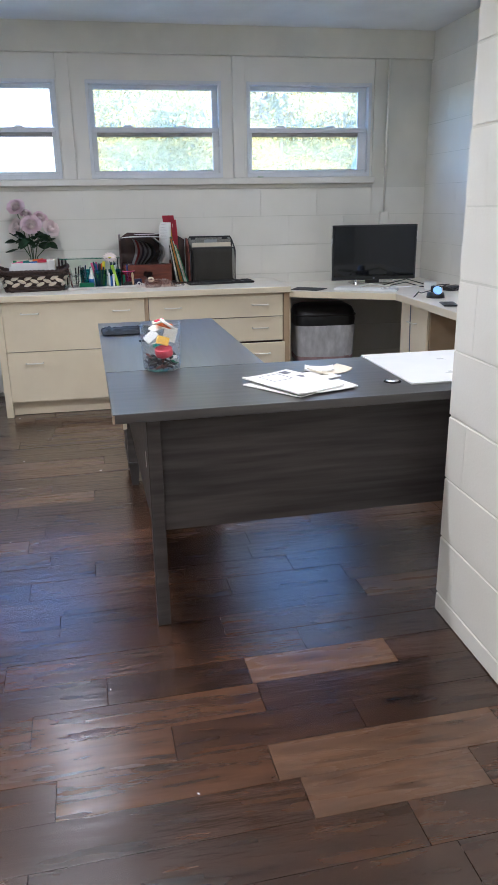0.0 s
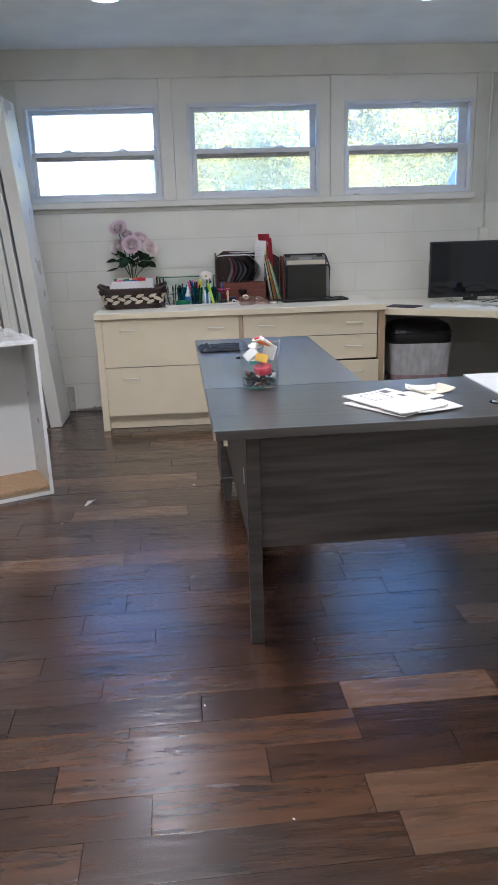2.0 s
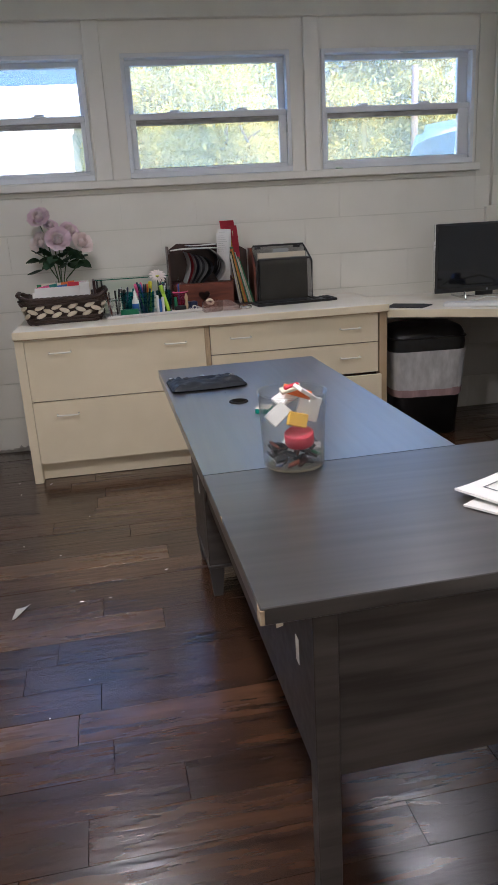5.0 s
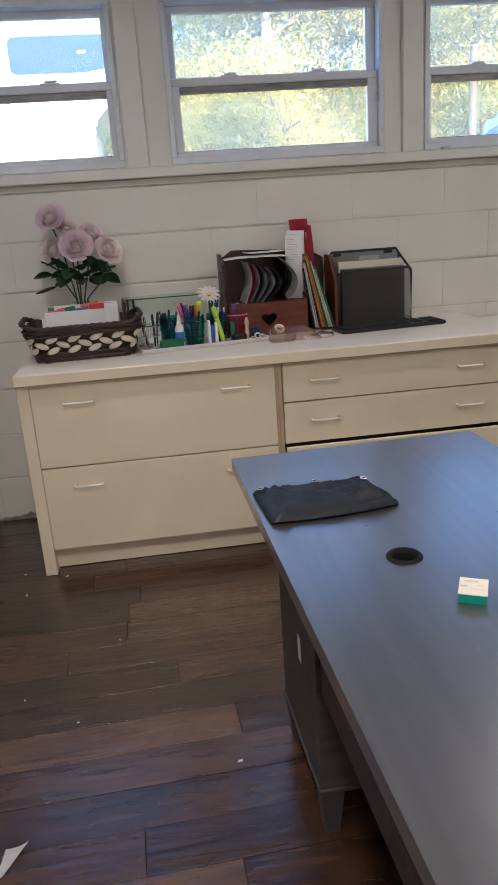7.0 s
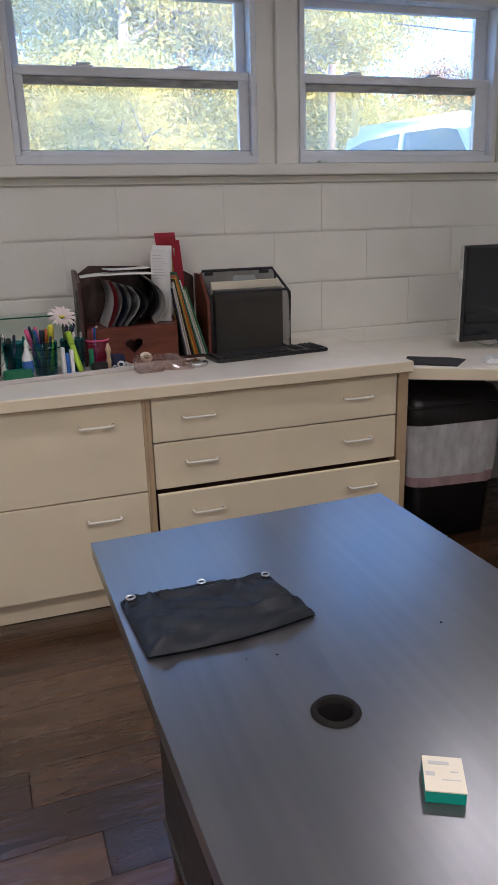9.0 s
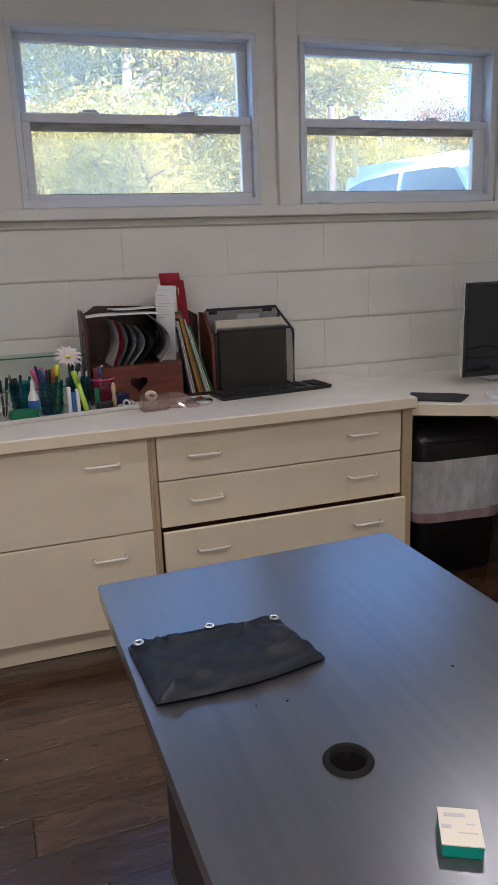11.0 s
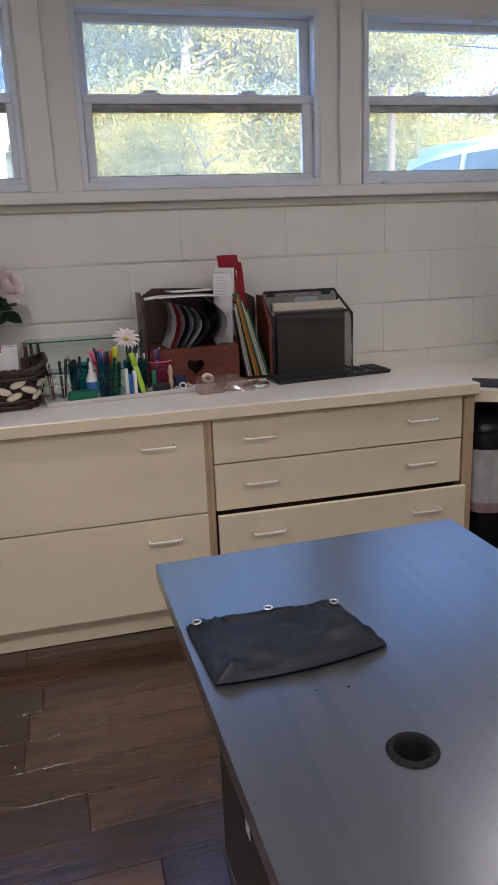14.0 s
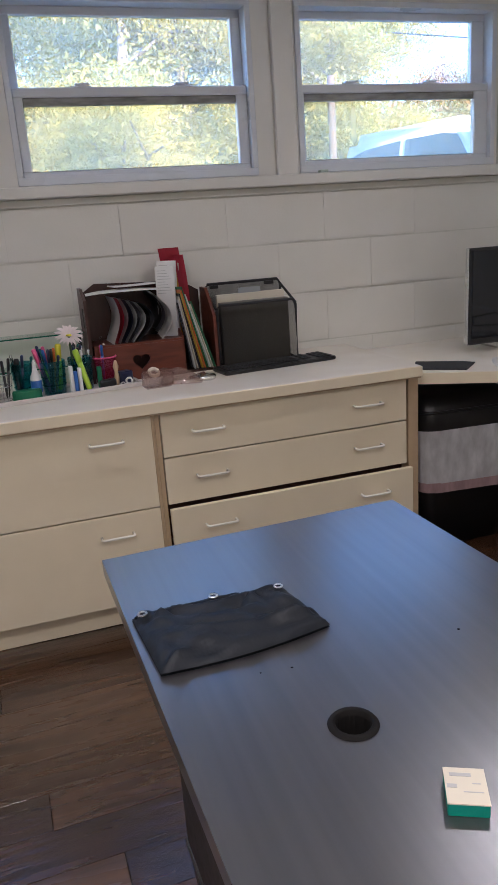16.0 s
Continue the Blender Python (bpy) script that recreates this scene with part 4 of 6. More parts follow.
# glass stand behind the tray
gs = thing("glass_riser", "clear glass shelf riser with green edges and dark legs", "shelf", (0.0, 5.065, CT))
for z in (0.062, 0.178):
    gp = part("glass_plate", box(-0.21, 0.205, -0.055, 0.055, z, z + 0.005), SHELF_GLASS, gs)
    part("glass_edge", box(-0.21, 0.205, -0.0562, -0.0552, z, z + 0.005), GLASS_EDGE, gp, "green glass edge")
for x in (-0.19, -0.165, 0.165, 0.19):
    for y in (-0.045, 0.045):
        part("leg", tube(bm_new(), [(x, y, 0), (x, y, 0.178)], 0.0035, 8), BLACK, gs, smooth=True)

# tray and its contents
TR = thing("serving_tray", "white rectangular tray holding pens and cups", "tray", (0.10, 4.835, CT), 8)
b = bm_new()
add_box(b, -0.255, 0.255, -0.085, 0.085, 0.0, 0.005, 0.002)
for x0, x1, y0, y1 in ((-0.258, 0.258, -0.089, -0.081), (-0.258, 0.258, 0.081, 0.089), (-0.258, -0.250, -0.081, 0.081), (0.250, 0.258, -0.081, 0.081)):
    add_box(b, x0, x1, y0, y1, 0.0, 0.016, 0.003)
part("dish", b, TRAY_WHITE, TR)
TM = Matrix.Translation((0.10, 4.835, CT + 0.006)) @ Matrix.Rotation(radians(8), 4, "Z")


def on_tray(u, v, z=0.0):
    return TM @ Vector((u, v, z))


def cup(name, label, u, v, r0, r1, h, mt, cat="cup"):
    t = thing(name, label, cat, on_tray(u, v))
    part("glass_wall", lathe(bm_new(), [(0, 0.001), (r0, 0.001), (r1, h), (r1 - 0.003, h), (r0 - 0.003, 0.005), (0, 0.005)], 24), mt, t, smooth=True)
    for z in (0.3, 0.55, 0.8):
        rr = r0 + (r1 - r0) * z
        part("band", ring(bm_new(), [((rr + 0.0008) * math.cos(a), (rr + 0.0008) * math.sin(a), h * z) for a in [k * math.pi / 12 for k in range(24)]], 0.0018, 5), mt, t, smooth=True)
    return t


def pen(label, u, v, z, ln, lean, az, mt, cap=None, r=0.0045, grp="pens on the tray"):
    t = thing("pen", label, "pen", on_tray(u, v, z), 0, grp)
    t.rotation_euler = (radians(lean) * math.sin(radians(az)), radians(lean) * math.cos(radians(az)), 0)
    part("barrel", lathe(bm_new(), [(0, 0), (r * 0.5, 0.004), (r, 0.012), (r, ln * 0.7), (0, ln * 0.7)], 10), mt, t, smooth=True)
    part("cap", lathe(bm_new(), [(0, ln * 0.7), (r * 1.12, ln * 0.7), (r * 1.12, ln * 0.97), (r * 0.7, ln), (0, ln)], 10), cap or mt, t, smooth=True)


cup("tumbler", "teal glass tumbler full of pens", -0.035, -0.02, 0.036, 0.044, 0.115, CUP_TEAL)
cup("tumbler", "teal glass tumbler with markers", 0.065, 0.0, 0.036, 0.043, 0.112, CUP_TEAL)
cup("tumbler", "teal glass tumbler at the back of the tray", -0.125, 0.02, 0.034, 0.041, 0.115, CUP_TEAL)
pc = cup("pencil_cup", "pink mesh pencil cup with brushes", 0.165, 0.055, 0.036, 0.041, 0.092, CUP_PINK)
part("rim", ring(bm_new(), [(0.042 * math.cos(a), 0.042 * math.sin(a), 0.092) for a in [k * math.pi / 12 for k in range(24)]], 0.003, 6), PINK, pc, smooth=True)
rs = random.Random(11)
for k in range(7):
    pen("%s pen standing in a tumbler" % ("pink", "orange", "yellow", "navy", "navy", "black", "blue")[k], -0.035 + rs.uniform(-0.02, 0.02), -0.02 + rs.uniform(-0.02, 0.02), 0.006, 0.14 + rs.uniform(0, 0.022), rs.uniform(2, 14), rs.uniform(0, 360),
        (PINK, ORANGE, HI_YELLOW, NAVY, NAVY, BLACK, BLUE)[k], r=0.0055 if k in (0, 2) else 0.0045)
pen("thick yellow highlighter standing in a tumbler", -0.015, -0.01, 0.006, 0.162, 4, 30, HI_YELLOW, HI_YELLOW, 0.009)
pen("pink highlighter leaning in a tumbler", -0.05, -0.035, 0.006, 0.16, 16, 200, PINK, PINK, 0.007)
for k in range(7):
    pen("%s marker standing in a tumbler" % ("navy", "blue", "white", "teal", "black", "navy", "white")[k], 0.065 + rs.uniform(-0.022, 0.022), rs.uniform(-0.02, 0.02), 0.006, 0.135 + rs.uniform(0, 0.02), rs.uniform(2, 14), rs.uniform(0, 360),
        (NAVY, BLUE, WHITE_PL, TEAL_DARK, BLACK, NAVY, WHITE_PL)[k], WHITE_PL if k == 1 else None)
for k in range(9):
    cu, cv = ((-0.035, -0.02), (0.065, 0.0), (-0.125, 0.02))[k % 3]
    pen("dark pen crowded into a tumbler", cu + rs.uniform(-0.026, 0.026), cv + rs.uniform(-0.02, 0.02), 0.006, 0.125 + rs.uniform(0, 0.03), rs.uniform(4, 17), rs.uniform(0, 360), (NAVY, BLACK, TEAL_DARK, BLACK)[k % 4], (None, METAL)[k % 2])
pen("lime green highlighter leaning against a tumbler", 0.075, -0.062, 0.0, 0.15, 14, 190, LIME, LIME, 0.0095)
for k in range(4):
    pen("black pen standing in the wire cup", -0.205 + rs.uniform(-0.02, 0.02), -0.01 + rs.uniform(-0.02, 0.02), 0.004, 0.12 + rs.uniform(0, 0.03), rs.uniform(4, 16), rs.uniform(0, 360), (BLACK, METAL, BLACK, MAHOGANY)[k])
pen("black marker standing behind the glue bottle", -0.15, 0.0, 0.004, 0.13, 2, 0, BLACK, BLACK, 0.008)
for k in range(4):
    pen("%s brush standing in the pink cup" % ("clear", "blue", "pink", "white")[k], 0.165 + rs.uniform(-0.02, 0.02), 0.055 + rs.uniform(-0.02, 0.02), 0.006, 0.13 + 0.03 * (k == 0), rs.uniform(2, 10), rs.uniform(0, 360), (CLEAR, BLUE, PINK, WHITE_PL)[k])
wc = thing("wire_cup", "open wire pen cup on the tray", "cup", on_tray(-0.205, -0.005))
for k in range(12):
    a = k * math.pi / 6
    part("wire", tube(bm_new(), [(0.028 * math.cos(a), 0.028 * math.sin(a), 0), (0.036 * math.cos(a + 0.25), 0.036 * math.sin(a + 0.25), 0.09)], 0.0012, 5), METAL, wc)
for z, r in ((0.002, 0.028), (0.05, 0.033), (0.09, 0.036)):
    part("hoop", ring(bm_new(), [(r * math.cos(k * math.pi / 10), r * math.sin(k * math.pi / 10), z) for k in range(20)], 0.0014, 5), METAL, wc)
b = bm_new()
slab(b, [(0.048 * math.cos(a), 0.02 * math.sin(a)) for a in [k * math.pi / 12 for k in range(24)]], 0, 0.036, 0.004)
solo("tape_holder", b, GREEN_BOX, "dark green plastic tape holder on the tray", "tape holder", on_tray(-0.135, -0.058), 4, smooth=False)
gb = thing("glue_bottle", "white glue bottle with a blue label", "bottle", on_tray(-0.098, -0.04))
part("bottle_body", lathe(bm_new(), [(0, 0), (0.017, 0.001), (0.018, 0.07), (0.008, 0.092), (0.008, 0.1), (0, 0.1)], 20), WHITE_PL, gb, smooth=True)
part("label_band", lathe(bm_new(), [(0.0184, 0.02), (0.0186, 0.06)], 20), BLUE, gb, "blue label band")
part("nozzle", lathe(bm_new(), [(0.007, 0.1), (0.0055, 0.12), (0.002, 0.128), (0, 0.128)], 14), WHITE_PL, gb, smooth=True)
for k, (u, mt, lab) in enumerate(((0.03, BLUE, "blue"), (0.045, WHITE_PL, "white"), (0.016, WHITE_PL, "white"))):
    solo("correction_pen", box(-0.006, 0.006, -0.007, 0.007, 0, 0.075 + 0.01 * k, 0.002), mt, lab + " correction pen standing at the tray front", "pen", on_tray(u, -0.062), 8 + 6 * k, "correction pens")
dz = thing("daisy_pen", "pen topped with a pale pink artificial daisy", "pen", on_tray(0.052, 0.01, 0.006))
part("barrel", tube(bm_new(), [(0, 0, 0), (-0.01, 0.0, 0.09), (-0.012, -0.01, 0.178)], 0.004, 8), STEM, dz, smooth=True)
for k in range(22):
    a, ti = k * 2 * math.pi / 22, 0.30 + 0.15 * (k % 2)
    b = bm_new()
    sheet(b, lambda u, v: (0.006 + 0.044 * v, (u - 0.5) * 0.012 * math.sin(math.pi * min(1, 0.15 + 0.8 * v)), 0.012 * math.sin(v * 2.2) * ti * 3 - 0.006 * v * v), 2, 5)
    bmesh.ops.transform(b, matrix=Matrix.Translation((-0.012, -0.012, 0.18)) @ Euler((radians(38), radians(8), 0)).to_matrix().to_4x4() @ Matrix.Rotation(a, 4, "Z"), verts=b.verts)
    part("petal", b, PETAL_PALE, dz, smooth=True)
part("flower_eye", lathe(bm_new(), [(0, 0.004), (0.009, 0.003), (0.011, -0.002), (0, -0.003)], 12, (-0.012, -0.014, 0.184)), HI_YELLOW, dz, smooth=True)
solo("green_lighter", box(-0.008, 0.008, -0.006, 0.006, 0, 0.075, 0.002), GREEN_BOX, "green plastic stick standing on the tray", "holder", on_tray(0.12, -0.03), 5)
solo("black_stapler", box(-0.03, 0.03, -0.012, 0.012, 0, 0.03, 0.006), BLACK, "small black stapler lying on the tray", "stapler", on_tray(0.14, -0.055), 20)
solo("black_box", box(-0.025, 0.025, -0.02, 0.02, 0, 0.042, 0.004), NAVY, "small navy box on the tray", "box", on_tray(0.215, -0.005), 25)
b = lathe(bm_new(), [(0, 0), (0.006, 0), (0.009, 0.03), (0.006, 0.05), (0.01, 0.07), (0.004, 0.09), (0, 0.092)], 14)
solo("wooden_brush", b, ALMOND_TAN, "little wooden brush standing on the tray", "brush", on_tray(0.175, -0.05), smooth=True)
for k, (u, v, r) in enumerate(((0.215, -0.06, 0.014), (0.19, -0.068, 0.008), (0.235, -0.05, 0.009))):
    b = bm_new()
    ring(b, [(0, r * 0.75 * math.cos(a), r + r * 0.75 * math.sin(a)) for a in [i * math.pi / 8 for i in range(16)]], r * 0.26, 8)
    bmesh.ops.rotate(b, cent=(0, 0, 0), matrix=Matrix.Rotation(radians(75), 3, "Z"), verts=b.verts)
    solo("tape_roll", b, WHITE_PL, "small white tape roll standing on the tray", "tape roll", on_tray(u, v), 0, "tape rolls", True)

# mahogany organiser
og = thing("desk_organizer", "mahogany desk organizer with a heart cut-out front", "organizer", (0.20, 4.90, CT))


def heart_panel(w, h, cx, cz, size, thick):
    """An upright panel with a heart-shaped hole."""
    n = 40
    hp = []
    for k in range(n):
        t = 2 * math.pi * k / n
        hx = 16 * math.sin(t) ** 3
        hz = 13 * math.cos(t) - 5 * math.cos(2 * t) - 2 * math.cos(3 * t) - math.cos(4 * t)
        hp.append((hx / 34 * size, (hz + 2.5) / 34 * size))
    hp = hp[::-1]
    rim = []
    for x, z in hp:
        k = min(((w - cx) / x if x > 1e-6 else (-cx) / x if x < -1e-6 else 9e9), ((h - cz) / z if z > 1e-6 else (-cz) / z if z < -1e-6 else 9e9))
        rim.append((cx + x * k, cz + z * k))
    for qx, qz in ((0, 0), (w, 0), (w, h), (0, h)):
        j = min(range(n), key=lambda q: (rim[q][0] - qx) ** 2 + (rim[q][1] - qz) ** 2)
        rim[j] = (qx, qz)
    b = bm_new()
    rows = []
    for y in (0, thick):
        rows.append(([b.verts.new((cx + x, y, cz + z)) for x, z in hp], [b.verts.new((x, y, z)) for x, z in rim]))
    (i0, o0), (i1, o1) = rows
    for k in range(n):
        j = (k + 1) % n
        b.faces.new((i0[k], o0[k], o0[j], i0[j]))
        b.faces.new((i1[k], i1[j], o1[j], o1[k]))
        b.faces.new((i0[k], i0[j], i1[j], i1[k]))
        b.faces.new((o0[k], o1[k], o1[j], o0[j]))
    return b


hb = heart_panel(0.325, 0.128, 0.165, 0.062, 0.068, 0.009)
bmesh.ops.translate(hb, vec=(0.025, 0.012, 0), verts=hb.verts)
part("front_panel", hb, MAHOGANY, og)
part("drawer_inside", box(0.03, 0.345, 0.10, 0.108, 0.0, 0.12), MAHOGANY_DARK_SHADE, og)
part("shelf", box(0.025, 0.35, 0.013, 0.195, 0.128, 0.136, 0.001), MAHOGANY, og)
sideout = [(0.0, 0.0), (0.195, 0.0), (0.195, 0.335), (0.11, 0.335), (0.0, 0.30)]


def side_panel(x, out, mt=MAHOGANY):
    b = bm_new()
    t = slab(bmesh.new(), [(y, z) for y, z in out], 0, 0.011)
    bmesh.ops.transform(t, matrix=Matrix(((0, 0, 1, x), (1, 0, 0, 0), (0, 1, 0, 0), (0, 0, 0, 1))), verts=t.verts)
    part("side_panel", join(b, t), mt, og)


side_panel(0.006, sideout, MAHOGANY_DARK_SHADE)
side_panel(0.345, [(0.02, 0.0), (0.195, 0.0), (0.195, 0.20), (0.02, 0.14)])
side_panel(0.474, [(0.02, 0.0), (0.195, 0.0), (0.195, 0.30), (0.12, 0.30), (0.02, 0.20)])
# back panel takes the darker wood so the interior's shade is in its colour
part("back_panel", slab(bm_new(), [(0.017, 0.31), (0.017, 0.0), (0.468, 0.0), (0.468, 0.29), (0.40, 0.33), (0.07, 0.345)], 0, 0.009, m=Matrix(((1, 0, 0, 0), (0, 0, -1, 0.204), (0, 1, 0, 0), (0, 0, 0, 1)))), MAHOGANY_DARK_SHADE, og)
part("base", box(0.025, 0.468, 0.02, 0.195, 0.0, 0.008), MAHOGANY_DARK_SHADE, og)
# the slot isn't cut; a black patch stands for the shade inside it
part("handle_slot", box(0.0045, 0.0062, 0.05, 0.075, 0.20, 0.27), BLACK_MATT, og, "finger slot drawn as a flat black patch")
# magazines bowed against the organiser's left side, and a thick catalogue curling over on the right
rs = random.Random(21)
for k in range(9):
    x0, hgt, bow = 0.098 + 0.0115 * k, 0.165 - 0.004 * k, 0.030 + 0.004 * k
    mt = (PAPER, RED, PAPER, NAVY, PAPER, INK, PAPER, BLACK_MATT, INK)[k]
    b = bm_new()
    sheet(b, lambda u, v: (x0 + bow * math.sin(v * 2.6) ** 1.2 - 0.010 * u, 0.006 + 0.004 * (k % 3) + 0.15 * u, 0.001 + hgt * v), 3, 12, 0.0018)
    solo("magazine", b, mt, ("white", "red", "white", "navy", "white", "grey", "white", "black", "grey")[k] + " magazine bowed in the organizer", "magazine", (0.20, 4.90, CT + 0.136), group="magazines in the organizer")
for k in range(5):
    reach, drop, y0 = 0.104 - 0.011 * k, 0.168 - 0.012 * k, 0.004 + 0.006 * k
    b = bm_new()
    sheet(b, lambda u, v: (0.212 + reach * math.sin(0.25 + v * 2.35) ** 0.8 + 0.006 * u, y0 + 0.14 * u, 0.172 - drop * v + 0.006 * math.sin(u * 3)), 3, 14, 0.0015)
    solo("magazine", b, (PAPER, PAPER, INK, BLACK_MATT, BLACK_MATT)[k], ("white", "white", "grey", "black", "black")[k] + " catalogue page curling over in the organizer", "magazine", (0.20, 4.90, CT + 0.136), group="magazines in the organizer")
flat_paper("loose_paper", "white papers lying over the organizer's top", "paper", (0.36, 4.99, CT + 0.318), -4, 0.27, 0.13, 0.004, PAPER, -0.008)
flat_paper("loose_paper", "white folded paper on the organizer's top", "paper", (0.40, 5.03, CT + 0.331), 8, 0.16, 0.09, 0.003, PAPER, 0.003)


def upright(name, label, cat, x, y, z, w, h, lean_x, lean_y, turn, mt, thick=0.003, group="folders in the organizer"):
    t = box(-thick / 2, thick / 2, -w / 2, w / 2, 0, h, 0.0006, m=Euler((radians(lean_x), radians(lean_y), 0)).to_matrix().to_4x4())
    return solo(name, t, mt, label, cat, (x, y, z), turn, group)


def bent(label, x, y, w, h, lean, bow, turn, mt, z=CT + 0.137):
    """A limp document standing in the organiser, bowing as it rises."""
    b = bm_new()
    sheet(b, lambda u, v: ((u - 0.5) * w + lean * v, 0.022 * v - bow * math.sin(math.pi * v * 0.9) + 0.005 * math.sin(u * 4 + h * 60) * v, h * v), 5, 10, 0.002)
    return solo("document", b, mt, label, "document", (x, y, z), turn, "documents in the organizer")


bent("tall red folder standing in the organizer", 0.580, 5.045, 0.082, 0.318, -0.020, 0.010, 12, RED)
bent("second red folder leaning in the organizer", 0.590, 5.025, 0.060, 0.290, 0.004, 0.012, 25, RED)
bent("yellow envelope standing behind the documents", 0.584, 5.02, 0.05, 0.27, 0.004, 0.008, 42, YELLOW)
bent("blue tab card standing behind the red folder", 0.588, 5.055, 0.03, 0.285, 0.002, 0.006, 20, BLUE)
for k, (x, y, w, h, lean, turn) in enumerate(((0.512, 4.972, 0.070, 0.255, 1, -14), (0.520, 4.984, 0.072, 0.275, 3, -4), (0.530, 4.996, 0.072, 0.268, 6, 8))):
    tilt = Euler((radians(-7), radians(lean), 0)).to_matrix().to_4x4()
    d = thing("document", "white printed document standing in the organizer", "document", (x, y, CT + 0.138), turn, "documents in the organizer")
    part("sheet", box(-w / 2, w / 2, 0.0, 0.005, 0, h, 0.0008, m=tilt), PAPER if k != 2 else PAPER_CREAM, d)
    b = bm_new()
    for q in range(9):
        add_box(b, -w * 0.40, w * (0.05 + 0.09 * (q % 4)), -0.0009, -0.0003, h * (0.94 - 0.04 * q) - 0.0008, h * (0.94 - 0.04 * q) + 0.0008, 0, tilt)
    part("print", b, PRINT, d, "grey printed lines")
for k, mt in enumerate((BLACK_MATT, PAPER, PAPER_CREAM, BLACK_MATT, YELLOW, ORANGE, GREEN, PAPER, PAPER_CREAM, GREEN)):
    upright("folder", ("black", "white", "cream", "black", "yellow", "orange", "green", "white", "cream", "green")[k] + " folder leaning in the organizer", "folder", 0.590 + 0.0072 * k, 4.985, CT + 0.009, 0.15, 0.25 + 0.012 * (k % 4) + (0.04 if k in (4, 5, 6) else 0), -3, -8 - 0.9 * k, -8 + 2 * k, mt, 0.003)

# black mesh file holder with a folder
fh = thing("file_holder", "black wire mesh upright file holder on the counter", "file holder", (0.690, 4.925, CT), -1)
W_, H_, D_ = 0.315, 0.305, 0.165
for y, h in ((0.0, 0.235), (D_, H_)):
    part("wire_frame", ring(bm_new(), [(0, y, 0.006), (W_, y, 0.006), (W_, y, h - 0.02), (W_ - 0.012, y, h), (0.012, y, h), (0, y, h - 0.02)], 0.0055, 8), BLACK_MATT, fh, smooth=True)
    part("mesh_panel", box(0.003, W_ - 0.003, y - 0.0008, y + 0.0008, 0.006, h - 0.004), MESH, fh, "see-through black mesh")
for x in (0.0, W_):
    part("side_wire", tube(bm_new(), [(x, 0, 0.006), (x, D_, 0.006)], 0.0055, 8), BLACK_MATT, fh)
    part("side_wire", tube(bm_new(), [(x, 0, 0.222), (x, D_, H_ - 0.02)], 0.005, 8), BLACK_MATT, fh)
part("floor_mesh", box(0.003, W_ - 0.003, 0.003, D_ - 0.003, 0.003, 0.0045), BLACK_MATT, fh)
part("clip", box(0.02, 0.055, D_ - 0.008, D_ - 0.002, H_ - 0.018, H_ - 0.005, 0.001), BLACK, fh)
part("clip", box(0.245, 0.285, D_ - 0.008, D_ - 0.002, H_ - 0.018, H_ - 0.005, 0.001), BLACK, fh)
hf = thing("hanging_folder", "cream paper file folder with a grey label tab", "folder", (0.70, 4.985, CT + 0.007))
part("folder_body", box(0.012, 0.285, 0.0, 0.02, 0, 0.262, 0.001), PAPER_CREAM, hf)
part("tab", box(0.10, 0.19, 0.004, 0.006, 0.262, 0.283, 0.0005), surf("grey_tab", (0.35, 0.37, 0.38), 0.5, bump=0), hf, "grey label tab")
solo("olive_folder", box(0.012, 0.285, 0.0, 0.03, 0, 0.235, 0.001), OLIVE, "olive folder in the mesh file holder", "folder", (0.70, 4.945, CT + 0.007))

key_me = bpy.data.meshes.new("key")
b = box(-0.0078, 0.0078, -0.0075, 0.0075, 0, 0.005, 0.0012)
b.to_mesh(key_me)
b.free()


def keyboard(label, at, turn, body_mat, key_mat, w=0.44, d=0.145):
    t = thing("keyboard", label, "keyboard", at, turn)
    part("case", slab(bm_new(), rounded(w, d, 0.012), 0, 0.014, 0.003), body_mat, t)
    for r in range(6):
        for c in range(22):
            if c in (15, 18) or (c > 15 and r == 5 and c < 18):
                continue
            ob = new("key", key_me)
            if not key_me.materials:
                key_me.materials.append(key_mat)
            ob.material_slots[0].link = "OBJECT"
            ob.material_slots[0].material = key_mat
            ob.parent = t
            ob.location = (-w / 2 + 0.022 + c * (w - 0.044) / 21, d / 2 - 0.022 - r * (d - 0.044) / 5, 0.0135)
    return t


keyboard("black full size keyboard lying on the counter", (0.885, 4.855, CT), 6.5, BLACK, BLACK_MATT, 0.465, 0.135)
# tape dispenser, blister pack, tin
td = thing("tape_dispenser", "clear pink faceted acrylic tape dispenser", "tape dispenser", (0.41, 4.735, CT), 10)
part("acrylic_body", slab(bm_new(), [(-0.056, -0.026), (0.040, -0.034), (0.058, 0.0), (0.036, 0.034), (-0.05, 0.03)], 0, 0.058, 0.006), CLEAR_PINK, td)
b = ring(bm_new(), [(-0.012 + 0.016 * math.cos(a), 0.012 * math.sin(a), 0.052 + 0.010 * math.sin(a)) for a in [k * math.pi / 12 for k in range(24)]], 0.0065, 8)
part("tape_roll", b, PAPER_CREAM, td, smooth=True)
b = bm_new()
sheet(b, lambda u, v: (-0.075 + 0.15 * u, -0.036 + 0.072 * v, 0.002 + 0.066 * math.sin(math.pi * u) ** 0.7 * math.sin(math.pi * v) ** 0.6 * (1 - 0.4 * u)), 14, 10)
solo("blister_pack", b, CLEAR_PINK, "empty clear plastic blister pack with a bluish sheen", "packaging", (0.495, 4.752, CT), -18, smooth=True)
